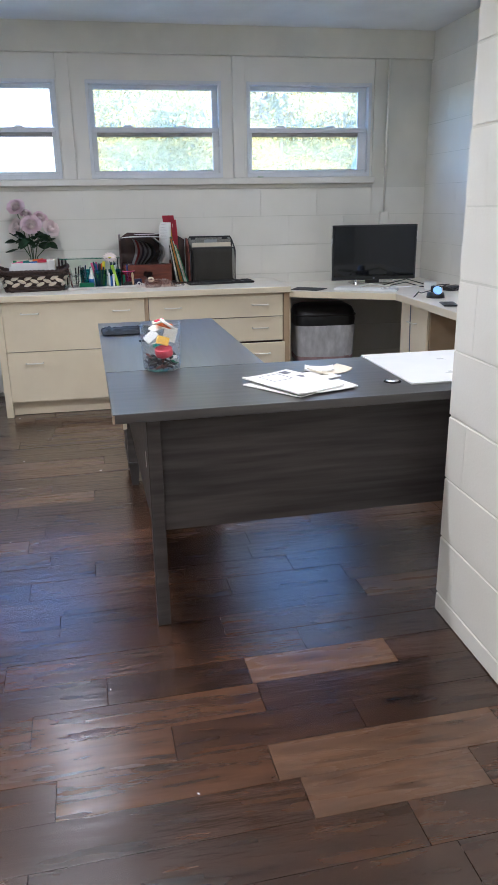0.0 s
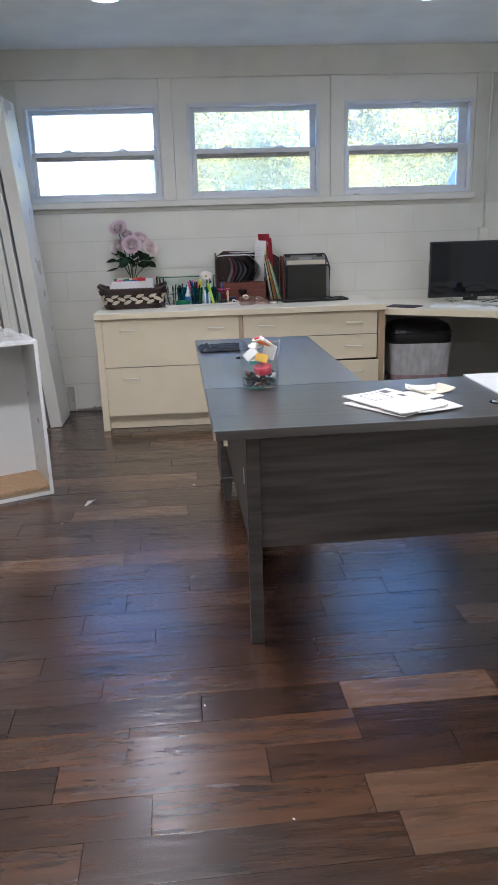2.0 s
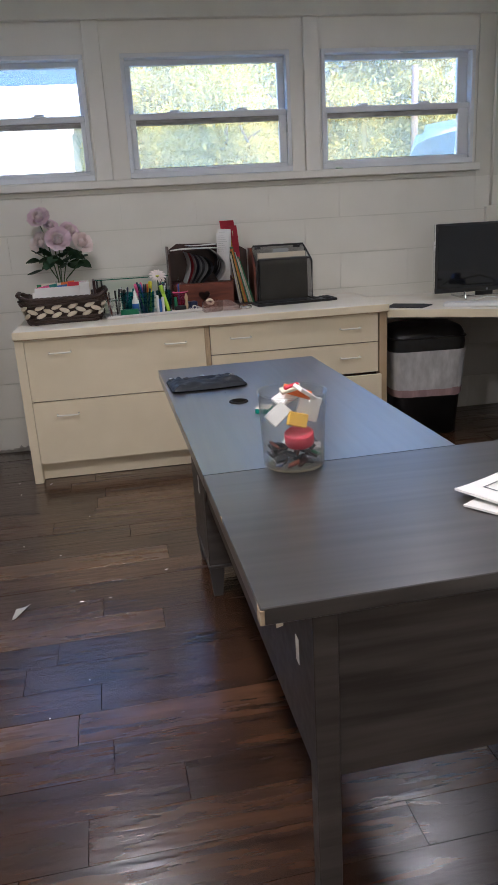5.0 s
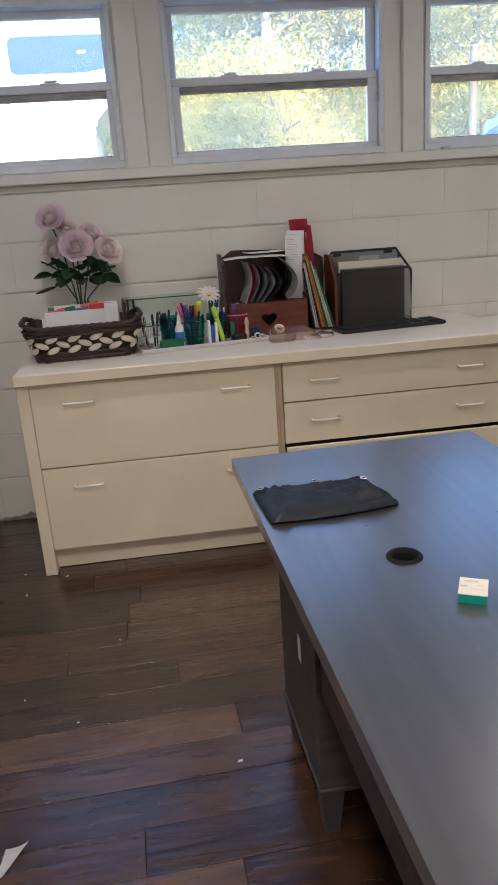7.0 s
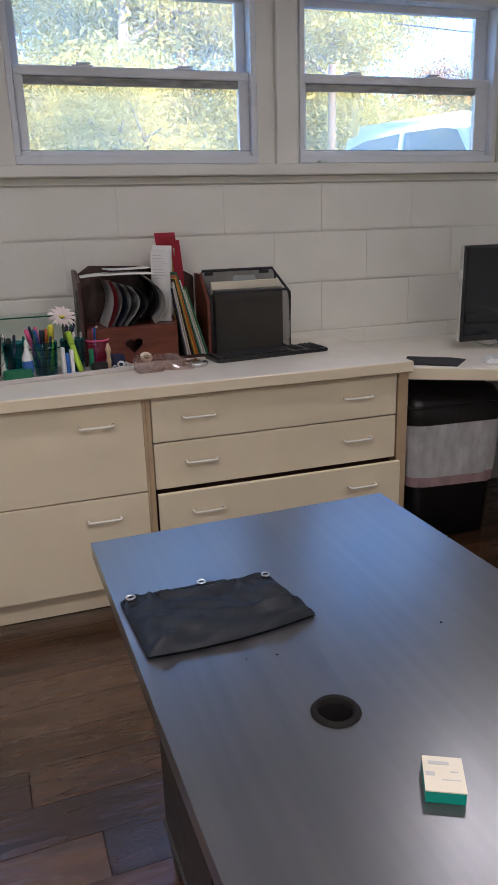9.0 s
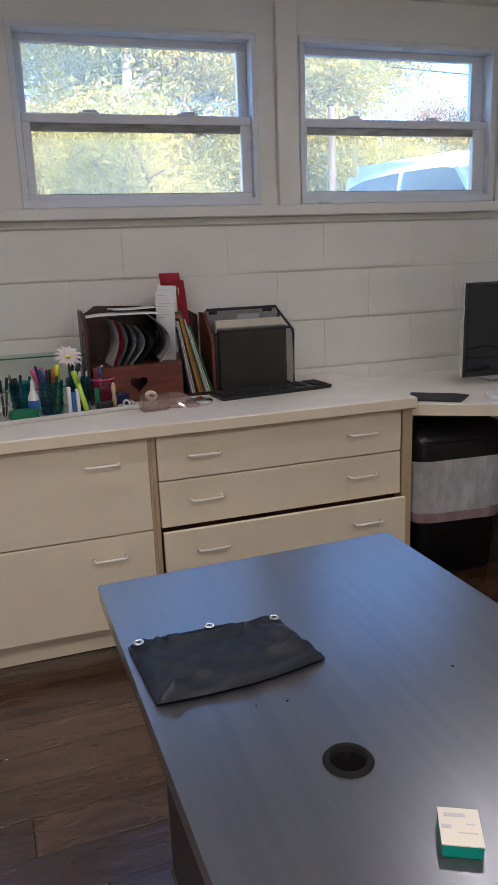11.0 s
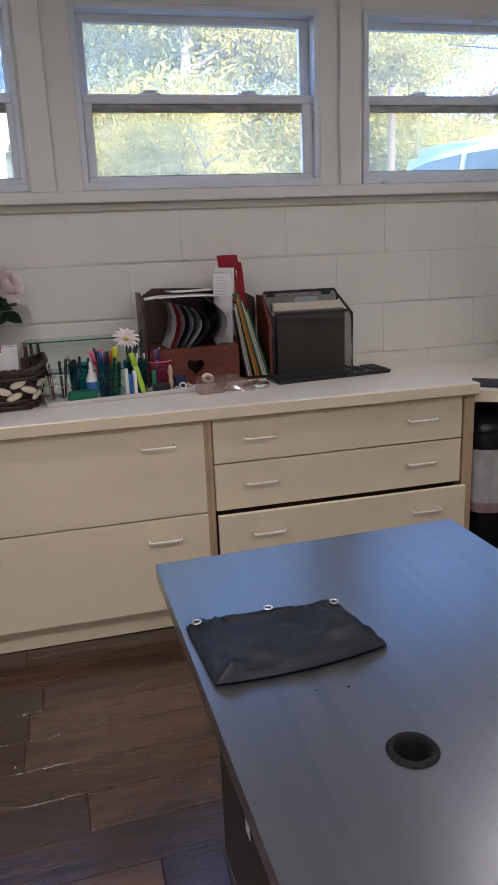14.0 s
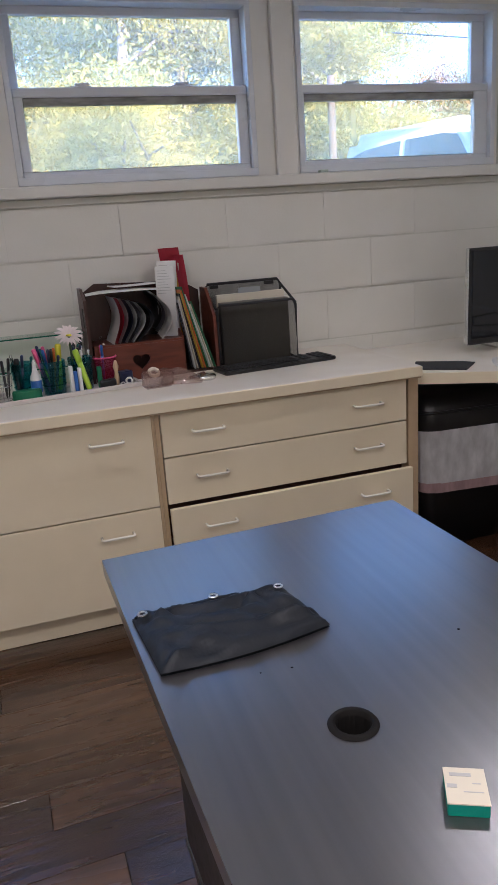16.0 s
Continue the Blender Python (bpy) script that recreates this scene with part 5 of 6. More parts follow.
solo("round_tin", lathe(bm_new(), [(0, 0), (0.038, 0), (0.04, 0.003), (0.04, 0.012), (0.037, 0.015), (0, 0.015)], 28), METAL, "flat round metal tin", "tin", (0.585, 4.765, CT), smooth=True)
solo("red_pen_roll", tube(bm_new(), [(-0.035, 0, 0.006), (0.03, 0.01, 0.012)], 0.006, 8), MAHOGANY, "reddish brown pen lying by the tin", "pen", (0.57, 4.80, CT), 15, smooth=True)


# ---- computer corner things ----
CZ = 0.752
mo = thing("computer_monitor", "large black flat computer monitor, switched off", "monitor", (1.965, 4.74, CZ), -3)
part("bezel", box(-0.302, 0.302, -0.012, 0.018, 0.035, 0.408, 0.005), BLACK, mo)
part("screen", box(-0.290, 0.290, -0.0142, -0.0125, 0.060, 0.397), SCREEN, mo)
part("silver_edge", box(-0.306, -0.3025, -0.008, 0.014, 0.035, 0.408, 0.001), METAL, mo)
part("silver_edge", box(0.3025, 0.306, -0.008, 0.014, 0.035, 0.408, 0.001), METAL, mo)
part("badge", lathe(bm_new(), [(0, 0), (0.007, 0), (0.007, 0.001), (0, 0.001)], 16), INK, mo).matrix_basis = pose(0, -0.0125, 0.047, 90)
part("stand", tube(bm_new(), [(-0.15, -0.08, 0.006), (-0.12, 0.02, 0.05), (0.12, 0.02, 0.05), (0.15, -0.08, 0.006)], 0.006, 8), METAL, mo, smooth=True)
part("foot", box(-0.14, 0.14, 0.02, 0.16, 0.0, 0.012, 0.003), METAL, mo)
part("neck", box(-0.05, 0.05, 0.018, 0.035, 0.01, 0.2, 0.003), BLACK, mo)
keyboard("slim white keyboard in front of the monitor", (1.80, 4.42, CZ), -30, WHITE_PL, WHITE_PL, 0.42, 0.115)
solo("mouse_pad", slab(bm_new(), [(-0.11, 0.075), (-0.10, -0.07), (0.09, -0.075), (0.11, 0.06), (0.06, 0.08)], 0, 0.004), BLACK_MATT, "black fabric mouse pad at the counter edge", "mouse pad", (1.455, 4.60, CZ), -38)
dk = thing("phone_dock", "small black desk gadget with a lit blue display", "gadget", (2.07, 3.93, CZ), 20)
part("base", lathe(bm_new(), [(0, 0), (0.055, 0.0), (0.05, 0.03), (0, 0.035)], 24), BLACK, dk, smooth=True)
part("display", lathe(bm_new(), [(0, 0.0), (0.028, 0.0), (0.026, 0.006), (0, 0.008)], 20), GADGET, dk, "bluish lit display").matrix_basis = pose(-0.015, -0.03, 0.045, 55, 0, -25)
part("stalk", box(-0.02, 0.02, -0.01, 0.03, 0.02, 0.07, 0.006), BLACK, dk)
solo("white_adapter", box(-0.03, 0.03, -0.03, 0.03, 0, 0.055, 0.006), WHITE_PL, "white plastic power adapter block", "adapter", (2.2, 4.30, CZ), 15)
solo("black_phone", box(-0.04, 0.04, -0.075, 0.075, 0, 0.009, 0.003), BLACK, "black phone lying flat on the worktop", "phone", (2.0, 3.60, CZ), -15)
solo("black_router", box(-0.06, 0.06, -0.04, 0.04, 0, 0.03, 0.006), BLACK, "flat black box with cables", "router", (2.34, 4.25, CZ), 20)
for k, (pts, mt, lab) in enumerate((([(1.80, 4.60, 0.006), (1.88, 4.55, 0.03), (2.0, 4.56, 0.008), (2.08, 4.50, 0.006), (2.2, 4.42, 0.02)], WHITE_PL, "white"), ([(2.05, 4.62, 0.006), (2.12, 4.52, 0.035), (2.2, 4.45, 0.01), (2.3, 4.32, 0.02)], BLACK, "black"),
                                    ([(2.0, 4.65, 0.006), (2.15, 4.58, 0.05), (2.28, 4.48, 0.01), (2.36, 4.35, 0.03)], BLACK, "black"), ([(1.95, 3.98, 0.0), (1.99, 4.0, 0.03), (2.05, 4.1, 0.01), (2.2, 4.2, 0.02)], BLACK, "black"),
                                    ([(2.09, 3.95, 0.03), (2.18, 4.05, 0.06), (2.28, 4.1, 0.02), (2.35, 4.2, 0.02)], BLACK, "black"))):
    solo("cable", tube(bm_new(), pts, 0.0035, 6), mt, lab + " cable lying on the worktop", "cable", (0, 0, CZ - 0.002), group="cables", smooth=True)
solo("hanging_cable", tube(bm_new(), [(1.944, 3.985, 0.75), (1.935, 3.98, 0.70), (1.93, 3.965, 0.6), (1.935, 3.97, 0.5), (1.932, 3.955, 0.4), (1.94, 3.96, 0.3)], 0.0035, 6), INK, "grey cable hanging down over the cabinet door", "cable", smooth=True)

bn = thing("waste_bin", "tall black plastic waste bin with a white liner", "bin", (1.605, 4.78, 0), -4)
b = bm_new()
rows = []
for z, w, d in ((0, 0.36, 0.26), (0.50, 0.42, 0.32), (0.535, 0.425, 0.325), (0.585, 0.415, 0.30), (0.615, 0.39, 0.26), (0.63, 0.33, 0.2)):
    rows.append([b.verts.new((x, y, z)) for x, y in rounded(w, d, 0.06, 6)])
for p, q in zip(rows, rows[1:]):
    for i in range(len(p)):
        b.faces.new((p[i], p[(i + 1) % len(p)], q[(i + 1) % len(q)], q[i]))
b.faces.new(rows[-1])
b.faces.new(rows[0][::-1])
part("bin_body", b, BLACK, bn, smooth=True)
part("lid_edge", ring(bm_new(), [(x, y, 0.565) for x, y in rounded(0.428, 0.318, 0.06, 6)], 0.006, 6), BLACK, bn, smooth=True)


def liner(z0, z1, mt, name, lab, lift=0.0):
    b = bm_new()
    n = 96
    out = rounded(1, 1, 0.2, 23)
    rws = []
    for j in range(9):
        v = j / 8
        z = z0 + (z1 - z0) * v
        k = z / 0.5
        w, d = 0.36 + 0.06 * k + 0.016, 0.26 + 0.06 * k + 0.016
        rw = []
        for i, (x, y) in enumerate(out):
            f = 1 + 0.014 * noise.noise(Vector((x * 9, y * 9, v * 2.5))) + 0.012 * (1 - v) * noise.noise(Vector((x * 22, y * 22, 3)))
            rw.append(b.verts.new((x * w * f, y * d * f, z + (0.012 * noise.noise(Vector((x * 4, y * 4, 8))) if j == 0 else 0) + lift)))
        rws.append(rw)
    for p, q in zip(rws, rws[1:]):
        for i in range(len(p)):
            b.faces.new((p[i], p[(i + 1) % len(p)], q[(i + 1) % len(q)], q[i]))
    part(name, b, mt, bn, lab, smooth=True)


liner(0.275, 0.495, BAG, "liner", "translucent white bin liner")
liner(0.235, 0.277, BAG_HEM, "liner_hem", "pinkish drawstring hem")

# ---- west side: loose carcasses and leaning boards ----
def open_carcass(name, label, at, turn, w, d, h, t=0.018, bottom=True):
    c = thing(name, label, "cabinet", at, turn)
    part("side", box(0, t, 0, d, 0, h, 0.001), MELAMINE, c)
    part("side", box(w - t, w, 0, d, 0, h, 0.001), MELAMINE, c)
    part("top", box(t, w - t, 0, d, h - t, h, 0.001), MELAMINE, c)
    part("back", box(t, w - t, d - 0.008, d, 0.0, h - t), MELAMINE, c)
    part("bottom", box(t, w - t, 0.0, d - 0.008, 0.0, 0.018), MELAMINE, c)
    part("bare_board", box(t, w - t, 0.006, d - 0.008, 0.034, 0.05), PARTICLE, c, "bare brown particle board base")
    part("runner", box(t, w - t, 0.002, 0.016, 0.020, 0.030), CHIP, c)
    return c


oc = open_carcass("open_carcass", "white melamine cabinet carcass standing open", (-0.985, 3.237, 0), 25, 0.300, 0.30, 0.80)
oc2 = open_carcass("open_carcass", "white melamine cabinet carcass with shelf pin holes", (-0.80, 1.72, 0), 90, 0.672, 0.34, 0.80)
# no holes are cut; flat dark discs carry the shade inside the pin holes
for k in range(9):
    for yy in (0.030,):
        part("pin_hole", lathe(bm_new(), [(0, 0), (0.0035, 0), (0.0035, 0.0006), (0, 0.0006)], 8), DARK, oc2).matrix_basis = pose(0.654, yy, 0.10 + 0.028 * k, 0, -90, 0)
# crumpled tissue on the carcass
b = bm_new()
sheet(b, lambda u, v: ((u - 0.5) * 0.26, (v - 0.5) * 0.2, 0.004 + 0.085 * max(0, math.sin(math.pi * u)) ** 0.8 * math.sin(math.pi * v) ** 0.8 * (0.45 + 0.9 * abs(noise.noise(Vector((u * 5, v * 5, 2.7)))))), 22, 18, 0.001)
solo("tissue_paper", b, PAPER, "crumpled white tissue paper on top of the carcass", "paper", (-0.93, 3.44, 0.80), 20)


def board(at_base, at_top, w, d, label):
    p, q = Vector(at_base), Vector(at_top)
    t = thing("leaning_board", label, "board", at_base, 0, "boards leaning on the wall")
    up = (q - p).normalized()
    side = Vector((1, 0, 0))
    side = (side - up * side.dot(up)).normalized()
    depth = up.cross(side)
    m = Matrix((side, depth, up)).transposed().to_4x4()
    ln = (q - p).length
    part("panel", box(0, w, 0, d, 0.0, ln, 0.002, m=m), MELAMINE, t)
    part("edge_strip", box(0.002, w - 0.002, -0.002, -0.0005, 0.0, ln - 0.004, m=m), TRIM, t)


board((-0.985, 4.68, 0.0), (-1.145, 4.68, 2.10), 0.082, 0.33, "long white melamine board leaning on the wall")
board((-1.050, 4.66, 0.0), (-1.205, 4.66, 2.00), 0.050, 0.30, "long white board with a dark gap beside it")
board((-1.112, 4.64, 0.0), (-1.205, 4.64, 1.30), 0.046, 0.28, "shorter white board leaning on the wall")
board((-1.172, 4.62, 0.0), (-1.212, 4.62, 1.05), 0.042, 0.26, "short narrow white board against the wall")
solo("crumbled_mortar", box(-0.025, 0.025, -0.012, 0.002, 0.0, 0.19, 0.006), CRUMBLE, "crumbling bare mortar at the foot of the wall", "mortar", (-0.905, YN - 0.004, 0.0))
b = bm_new()
sheet(b, lambda u, v: (-0.1 + 0.26 * u, -0.006 - 0.004 * abs(noise.noise(Vector((u * 9, v * 3, 0.4)))), 0.035 * v * (0.4 + abs(noise.noise(Vector((u * 7, 1, 2)))))), 20, 4, 0.004)
solo("flaked_paint", b, CRUMBLE, "flaking paint and dust along the wall's foot", "debris", (-0.77, YN, 0.0))

# dark shelf stuff behind the carcass
rk = thing("storage_rack", "dark low storage rack with boxes against the wall", "rack", (-1.215, 2.60, 0))
for z in (0.08, 0.30, 0.52):
    part("shelf", box(0.0, 0.22, 0, 0.5, z, z + 0.015), METAL, rk)
for x in (0.005, 0.205):
    for y in (0.005, 0.485):
        part("post", box(x, x + 0.012, y, y + 0.012, 0, 0.6), BLACK, rk)
solo("storage_box", box(0.0, 0.18, 0.0, 0.3, 0.0, 0.14, 0.004), NAVY, "dark blue box on the low rack", "box", (-1.20, 2.7, 0.317))
solo("storage_box", box(0.0, 0.18, 0.0, 0.35, 0.0, 0.15, 0.004), BLACK, "black box on the low rack", "box", (-1.20, 2.65, 0.097))

solo("sill_clip", box(-0.02, 0.02, -0.012, 0.012, 0, 0.012, 0.004), surf("pale_green_plastic", (0.62, 0.70, 0.60), 0.4, bump=0), "small pale green plastic clip on the window sill", "clip", (1.235, YN - 0.012, SILL_Z + 0.042), 8)

# litter on the floor
b = bm_new()
sheet(b, lambda u, v: ((u - 0.5) * 0.05 * (0.25 + 0.75 * v) + 0.012 * v, (v - 0.5) * 0.075 + 0.01 * u * u, 0.001 + 0.012 * u * u * v + 0.004 * abs(noise.noise(Vector((u * 4, v * 4, 0.2))))), 6, 6, 0.0006)
solo("paper_scrap", b, PAPER, "torn white paper scrap on the floor", "litter", (-0.515, 3.19, 0.0), -10)
for k, (x, y, s) in enumerate(((0.012, 3.385, 0.012), (-0.515, 4.495, 0.010), (-0.65, 4.38, 0.008), (-0.3, 4.0, 0.006), (-0.56, 3.75, 0.008), (-0.6, 2.95, 0.006), (-0.35, 2.6, 0.005), (0.05, 1.55, 0.005), (0.25, 1.12, 0.005), (-0.4, 3.62, 0.006), (-0.68, 4.55, 0.009), (-0.25, 2.75, 0.004))):
    s *= 0.55
    b = slab(bm_new(), [(s * math.cos(a) * (1 + 0.5 * math.sin(a * 2 + k)), 0.6 * s * math.sin(a)) for a in [i * math.pi / 4 for i in range(8)]], 0, 0.0015)
    solo("paint_fleck", b, PAPER, "small white paint fleck on the floor", "litter", (x, y, 0.0), 40 * k, "flecks on the floor")


# ---- outside ----
g = bm_new()
GZ = -0.05
for x0, x1, y0, y1 in ((-900, 900, YN + 0.2, 1500), (-900, X0 - 0.2, -900, YN + 0.2), (X1 + 0.2, 900, -900, YN + 0.2), (X0 - 0.2, X1 + 0.2, -900, YS - 0.2)):
    vs = [g.verts.new(p) for p in ((x0, y0, GZ), (x1, y0, GZ), (x1, y1, GZ), (x0, y1, GZ))]
    g.faces.new(vs)
bmesh.ops.remove_doubles(g, verts=g.verts, dist=0.001)
structure("ground", g, GRASS, "dry grassy ground outside the windows")


def leaves_mesh(name, centres, spread, per, size, seed, flat=0.7):
    """Many small leaf blades round the given centres, as one mesh."""
    rg = np.random.RandomState(seed)
    c = np.repeat(np.array(centres), per, axis=0)
    n = len(c)
    p = c + rg.normal(0, 1, (n, 3)) * np.array([spread, spread, spread * flat])
    a = rg.normal(0, 1, (n, 3))
    a /= np.linalg.norm(a, axis=1)[:, None]
    h = rg.normal(0, 1, (n, 3))
    bb = np.cross(a, h)
    bb /= np.linalg.norm(bb, axis=1)[:, None]
    s = size * rg.uniform(0.6, 1.3, (n, 1))
    v = np.stack([p - a * s, p + bb * s * 0.42, p + a * s, p - bb * s * 0.42], axis=1).reshape(-1, 3)
    me = bpy.data.meshes.new(name)
    idx = np.arange(4 * n).reshape(-1, 4)
    me.from_pydata(v.tolist(), [], idx.tolist())
    return me


def tree(x, y, h, spread, seed, mats, density=1.0, trunk_lean=0.0, label="leafy green roadside tree in sunlight"):
    rr = random.Random(seed)
    t = thing("tree", label, "tree", (x, y, GZ), 0, "trees outside")
    b = bm_new()
    topx = trunk_lean * h
    spine = [Vector((0, 0, 0)), Vector((topx * 0.2, 0.05, h * 0.25)), Vector((topx * 0.6, -0.1, h * 0.5)), Vector((topx, 0.05, h * 0.8))]
    tube(b, spine, 0.026 * h, 9, 0.007 * h)
    centres = []
    for k in range(13):
        f = 0.28 + 0.6 * rr.random()
        i = min(2, int(f * 3))
        s = spine[i].lerp(spine[i + 1], f * 3 - i)
        a = k * 2.4 + rr.uniform(-0.4, 0.4)
        ln = spread * rr.uniform(0.6, 1.05) * (1.15 - 0.5 * f)
        e_ = s + Vector((math.cos(a) * ln, math.sin(a) * ln, ln * rr.uniform(0.1, 0.7)))
        mid = s.lerp(e_, 0.5) + Vector((0, 0, 0.12 * ln))
        tube(b, [s, mid, e_], 0.008 * h, 6, 0.002 * h)
        for q in range(4):
            w = s.lerp(e_, 0.45 + 0.18 * q) + Vector((rr.uniform(-1, 1), rr.uniform(-1, 1), rr.uniform(-0.6, 0.8))) * spread * 0.22
            tube(b, [s.lerp(e_, 0.4 + 0.12 * q), w], 0.004 * h, 5, 0.0015 * h)
            centres.append(tuple(w))
            centres.append(tuple(w + Vector((rr.uniform(-1, 1), rr.uniform(-1, 1), rr.uniform(-1, 1))) * spread * 0.2))
    part("trunk", b, BARK, t, smooth=True)
    for j, m in enumerate(mats):
        me = leaves_mesh("crown", centres[j::len(mats)], spread * 0.115, int(560 * density / max(1, len(mats)) * 1.4), 0.041 + 0.006 * h / 6, seed * 7 + j)
        me.materials.append(m)
        ob = new("crown", me)
        ob.parent = t


tree(2.0, 15.6, 7.4, 2.9, 1, (LEAF_B, LEAF_A), 1.4, 0.06)
tree(4.0, 16.5, 7.4, 2.7, 2, (LEAF_B, LEAF_B, LEAF_A), 1.4, -0.10)
tree(-1.6, 18.5, 5.0, 2.5, 3, (LEAF_B, LEAF_A), 1.2)
tree(5.8, 15.0, 6.8, 2.3, 4, (LEAF_A, LEAF_B), 1.4, 0.02)
tree(2.7, 20.0, 8.4, 3.4, 5, (LEAF_B, LEAF_A), 1.3)
tree(11.6, 19.0, 5.4, 2.2, 6, (LEAF_B, LEAF_C), 1.1, label="yellowing autumn tree in sunlight")
tree(-5.0, 15.8, 5.0, 2.4, 7, (LEAF_A, LEAF_B), 1.1)
tree(12.5, 21.0, 4.6, 2.4, 8, (LEAF_B, LEAF_A), 1.0)
tree(8.0, 17.5, 4.3, 2.0, 9, (LEAF_C, LEAF_B), 1.3, label="low russet bare-twigged tree in sunlight")
tree(5.6, 20.5, 5.6, 2.6, 10, (LEAF_A, LEAF_B), 1.2)
tree(0.2, 20.5, 8.4, 3.4, 12, (LEAF_B, LEAF_A), 1.2)
rr = random.Random(31)
cs = [(rr.uniform(-16, 26), rr.uniform(23, 29), GZ + 0.3 + 4.6 * rr.random() ** 1.3) for _ in range(560)]
me = leaves_mesh("hedge", cs, 0.5, 26, 0.16, 77)
me.materials.append(LEAF_A)
hd = tagged(new("far_hedge", me), "far mixed green hedgerow behind the trees", "hedge", kind="stuff")
cs = [(rr.uniform(0.6, 18), rr.uniform(12.5, 14.0), GZ + 0.15 + 1.5 * rr.random() ** 1.2) for _ in range(150)]
me = leaves_mesh("bushes", cs, 0.28, 40, 0.07, 78)
me.materials.append(LEAF_B)
tagged(new("roadside_bushes", me), "sunlit yellow-green bushes along the road", "bushes", kind="stuff")

cs = [(rr.uniform(6.3, 13.0), rr.uniform(15.6, 17.5), GZ + 0.3 + 3.3 * rr.random() ** 0.8) for _ in range(150)]
me = leaves_mesh("thicket", cs, 0.3, 46, 0.05, 79)
me.materials.append(LEAF_C)
tagged(new("russet_thicket", me), "reddish autumn thicket beyond the van", "bushes", kind="stuff")

pl = thing("utility_pole", "pale wooden utility pole outside", "pole", (4.45, 12.0, GZ))
part("post", tube(bm_new(), [(0, 0, 0), (0, 0, 3.25)], 0.055, 12, 0.05), POLE_WOOD, pl, smooth=True)
b = bm_new()
tube(b, [(-14 + 28 * k / 16, 0, 4.6 - 0.075 * (-14 + 28 * k / 16 - 5) - 0.35 + 0.0022 * (-14 + 28 * k / 16) ** 2) for k in range(17)], 0.012, 5)
solo("overhead_wire", b, BLACK_MATT, "thin dark overhead wire crossing the sky", "wire", (0, 14.0, 0))

# pickup parked nose-in: local x forward along the truck, y across to its far side
car = thing("parked_pickup", "pale blue-white parked pickup with tinted cab windows", "pickup", (3.77, 7.93, GZ), -71.6)
ROOF, BELT = 2.16, 1.30


def cab_side(u, z, out=0.0):
    """A place on the near cab side, which leans in towards the roof."""
    return Vector((u, -0.16 * (ROOF - z) / (ROOF - BELT) - out, z))


t = bmesh.new()
top = [(-1.42, 0.0), (0.0, 0.0), (0.0, 1.56), (-1.42, 1.56)]
low = [(-1.62, -0.16), (0.72, -0.16), (0.72, 1.72), (-1.62, 1.72)]
vt, vl = [t.verts.new((x, y, ROOF)) for x, y in top], [t.verts.new((x, y, BELT)) for x, y in low]
t.faces.new(vt)
t.faces.new(vl[::-1])
for k in range(4):
    t.faces.new((vl[k], vl[(k + 1) % 4], vt[(k + 1) % 4], vt[k]))
bmesh.ops.recalc_face_normals(t, faces=t.faces)
bmesh.ops.bevel(t, geom=[e_ for e_ in t.edges if max(v.co.z for v in e_.verts) > BELT + 0.1], offset=0.11, segments=5, affect="EDGES")
part("cab", t, CAR_PAINT, car, smooth=True)
b = bm_new()
add_box(b, -3.6, 1.75, -0.20, 1.76, 0.5, BELT - 0.12, 0.06)
add_box(b, -1.66, 1.66, -0.18, 1.74, BELT - 0.2, BELT + 0.01, 0.05)
part("body", b, CAR_PAINT, car)


def cab_glass(out, label):
    b = bm_new()
    a = [b.verts.new(cab_side(u, z, 0.006)) for u, z in out]
    c = [b.verts.new(cab_side(u, z, -0.012)) for u, z in out]
    b.faces.new(a)
    b.faces.new(c[::-1])
    for k in range(len(out)):
        j = (k + 1) % len(out)
        b.faces.new((a[j], a[k], c[k], c[j]))
    part("window", b, CAR_GLASS, car, label)


cab_glass([(-1.42, 1.40), (-1.38, 1.82), (-1.28, 1.95), (-1.10, 2.0), (-0.66, 2.03), (-0.68, 1.40)], "tinted rear side window")
cab_glass([(-0.62, 1.40), (-0.60, 2.03), (-0.16, 2.03), (-0.03, 2.0), (0.42, 1.40)], "tinted front side window")
slope = math.atan2(ROOF - BELT, 0.72)
part("windscreen", box(0.16, 0.93, 0.02, 1.54, -0.006, 0.010, 0.004, m=Matrix.Translation((0, 0, ROOF)) @ Matrix.Rotation(slope, 4, "Y")), CAR_GLASS, car, "tinted windscreen")
for wx in (-2.6, 0.95):
    for wy in (-0.21, 1.53):
        wh = part("wheel", tube(bm_new(), [(wx, wy, 0.38), (wx, wy + 0.24, 0.38)], 0.38, 24), TYRE, car, smooth=False)
        part("rim", tube(bm_new(), [(wx, wy - 0.005, 0.38), (wx, wy + 0.245, 0.38)], 0.22, 18), METAL, wh)

# white motor coach parked across the road
cp = thing("motor_coach", "tall white motor coach with a wide tinted window", "coach", (-1.5, 12.5, GZ))
UPR = Matrix(((1, 0, 0, 0), (0, 0, 1, 0), (0, 1, 0, 0), (0, 0, 0, 1)))
t = bmesh.new()
out = [(-1.6, 4.1), (-1.6, 3.0)] + [(-1.6 + 1.3 * (1 - math.cos(a)), 3.0 - 1.75 * math.sin(a)) for a in [k * math.pi / 16 for k in range(1, 9)]] + [(0.75, 1.1), (0.86, 1.4), (0.90, 2.6), (1.25, 2.95), (1.34, 3.3), (1.34, 4.1)]
slab(t, out, 0, 2.4, 0.05)
bmesh.ops.transform(t, matrix=UPR, verts=t.verts)
part("shell", t, CAMPER, cp)
t = bmesh.new()
slab(t, rounded(1.30, 0.44, 0.09, 5, 0.57, 3.44), -0.008, 0.004, 0.003)
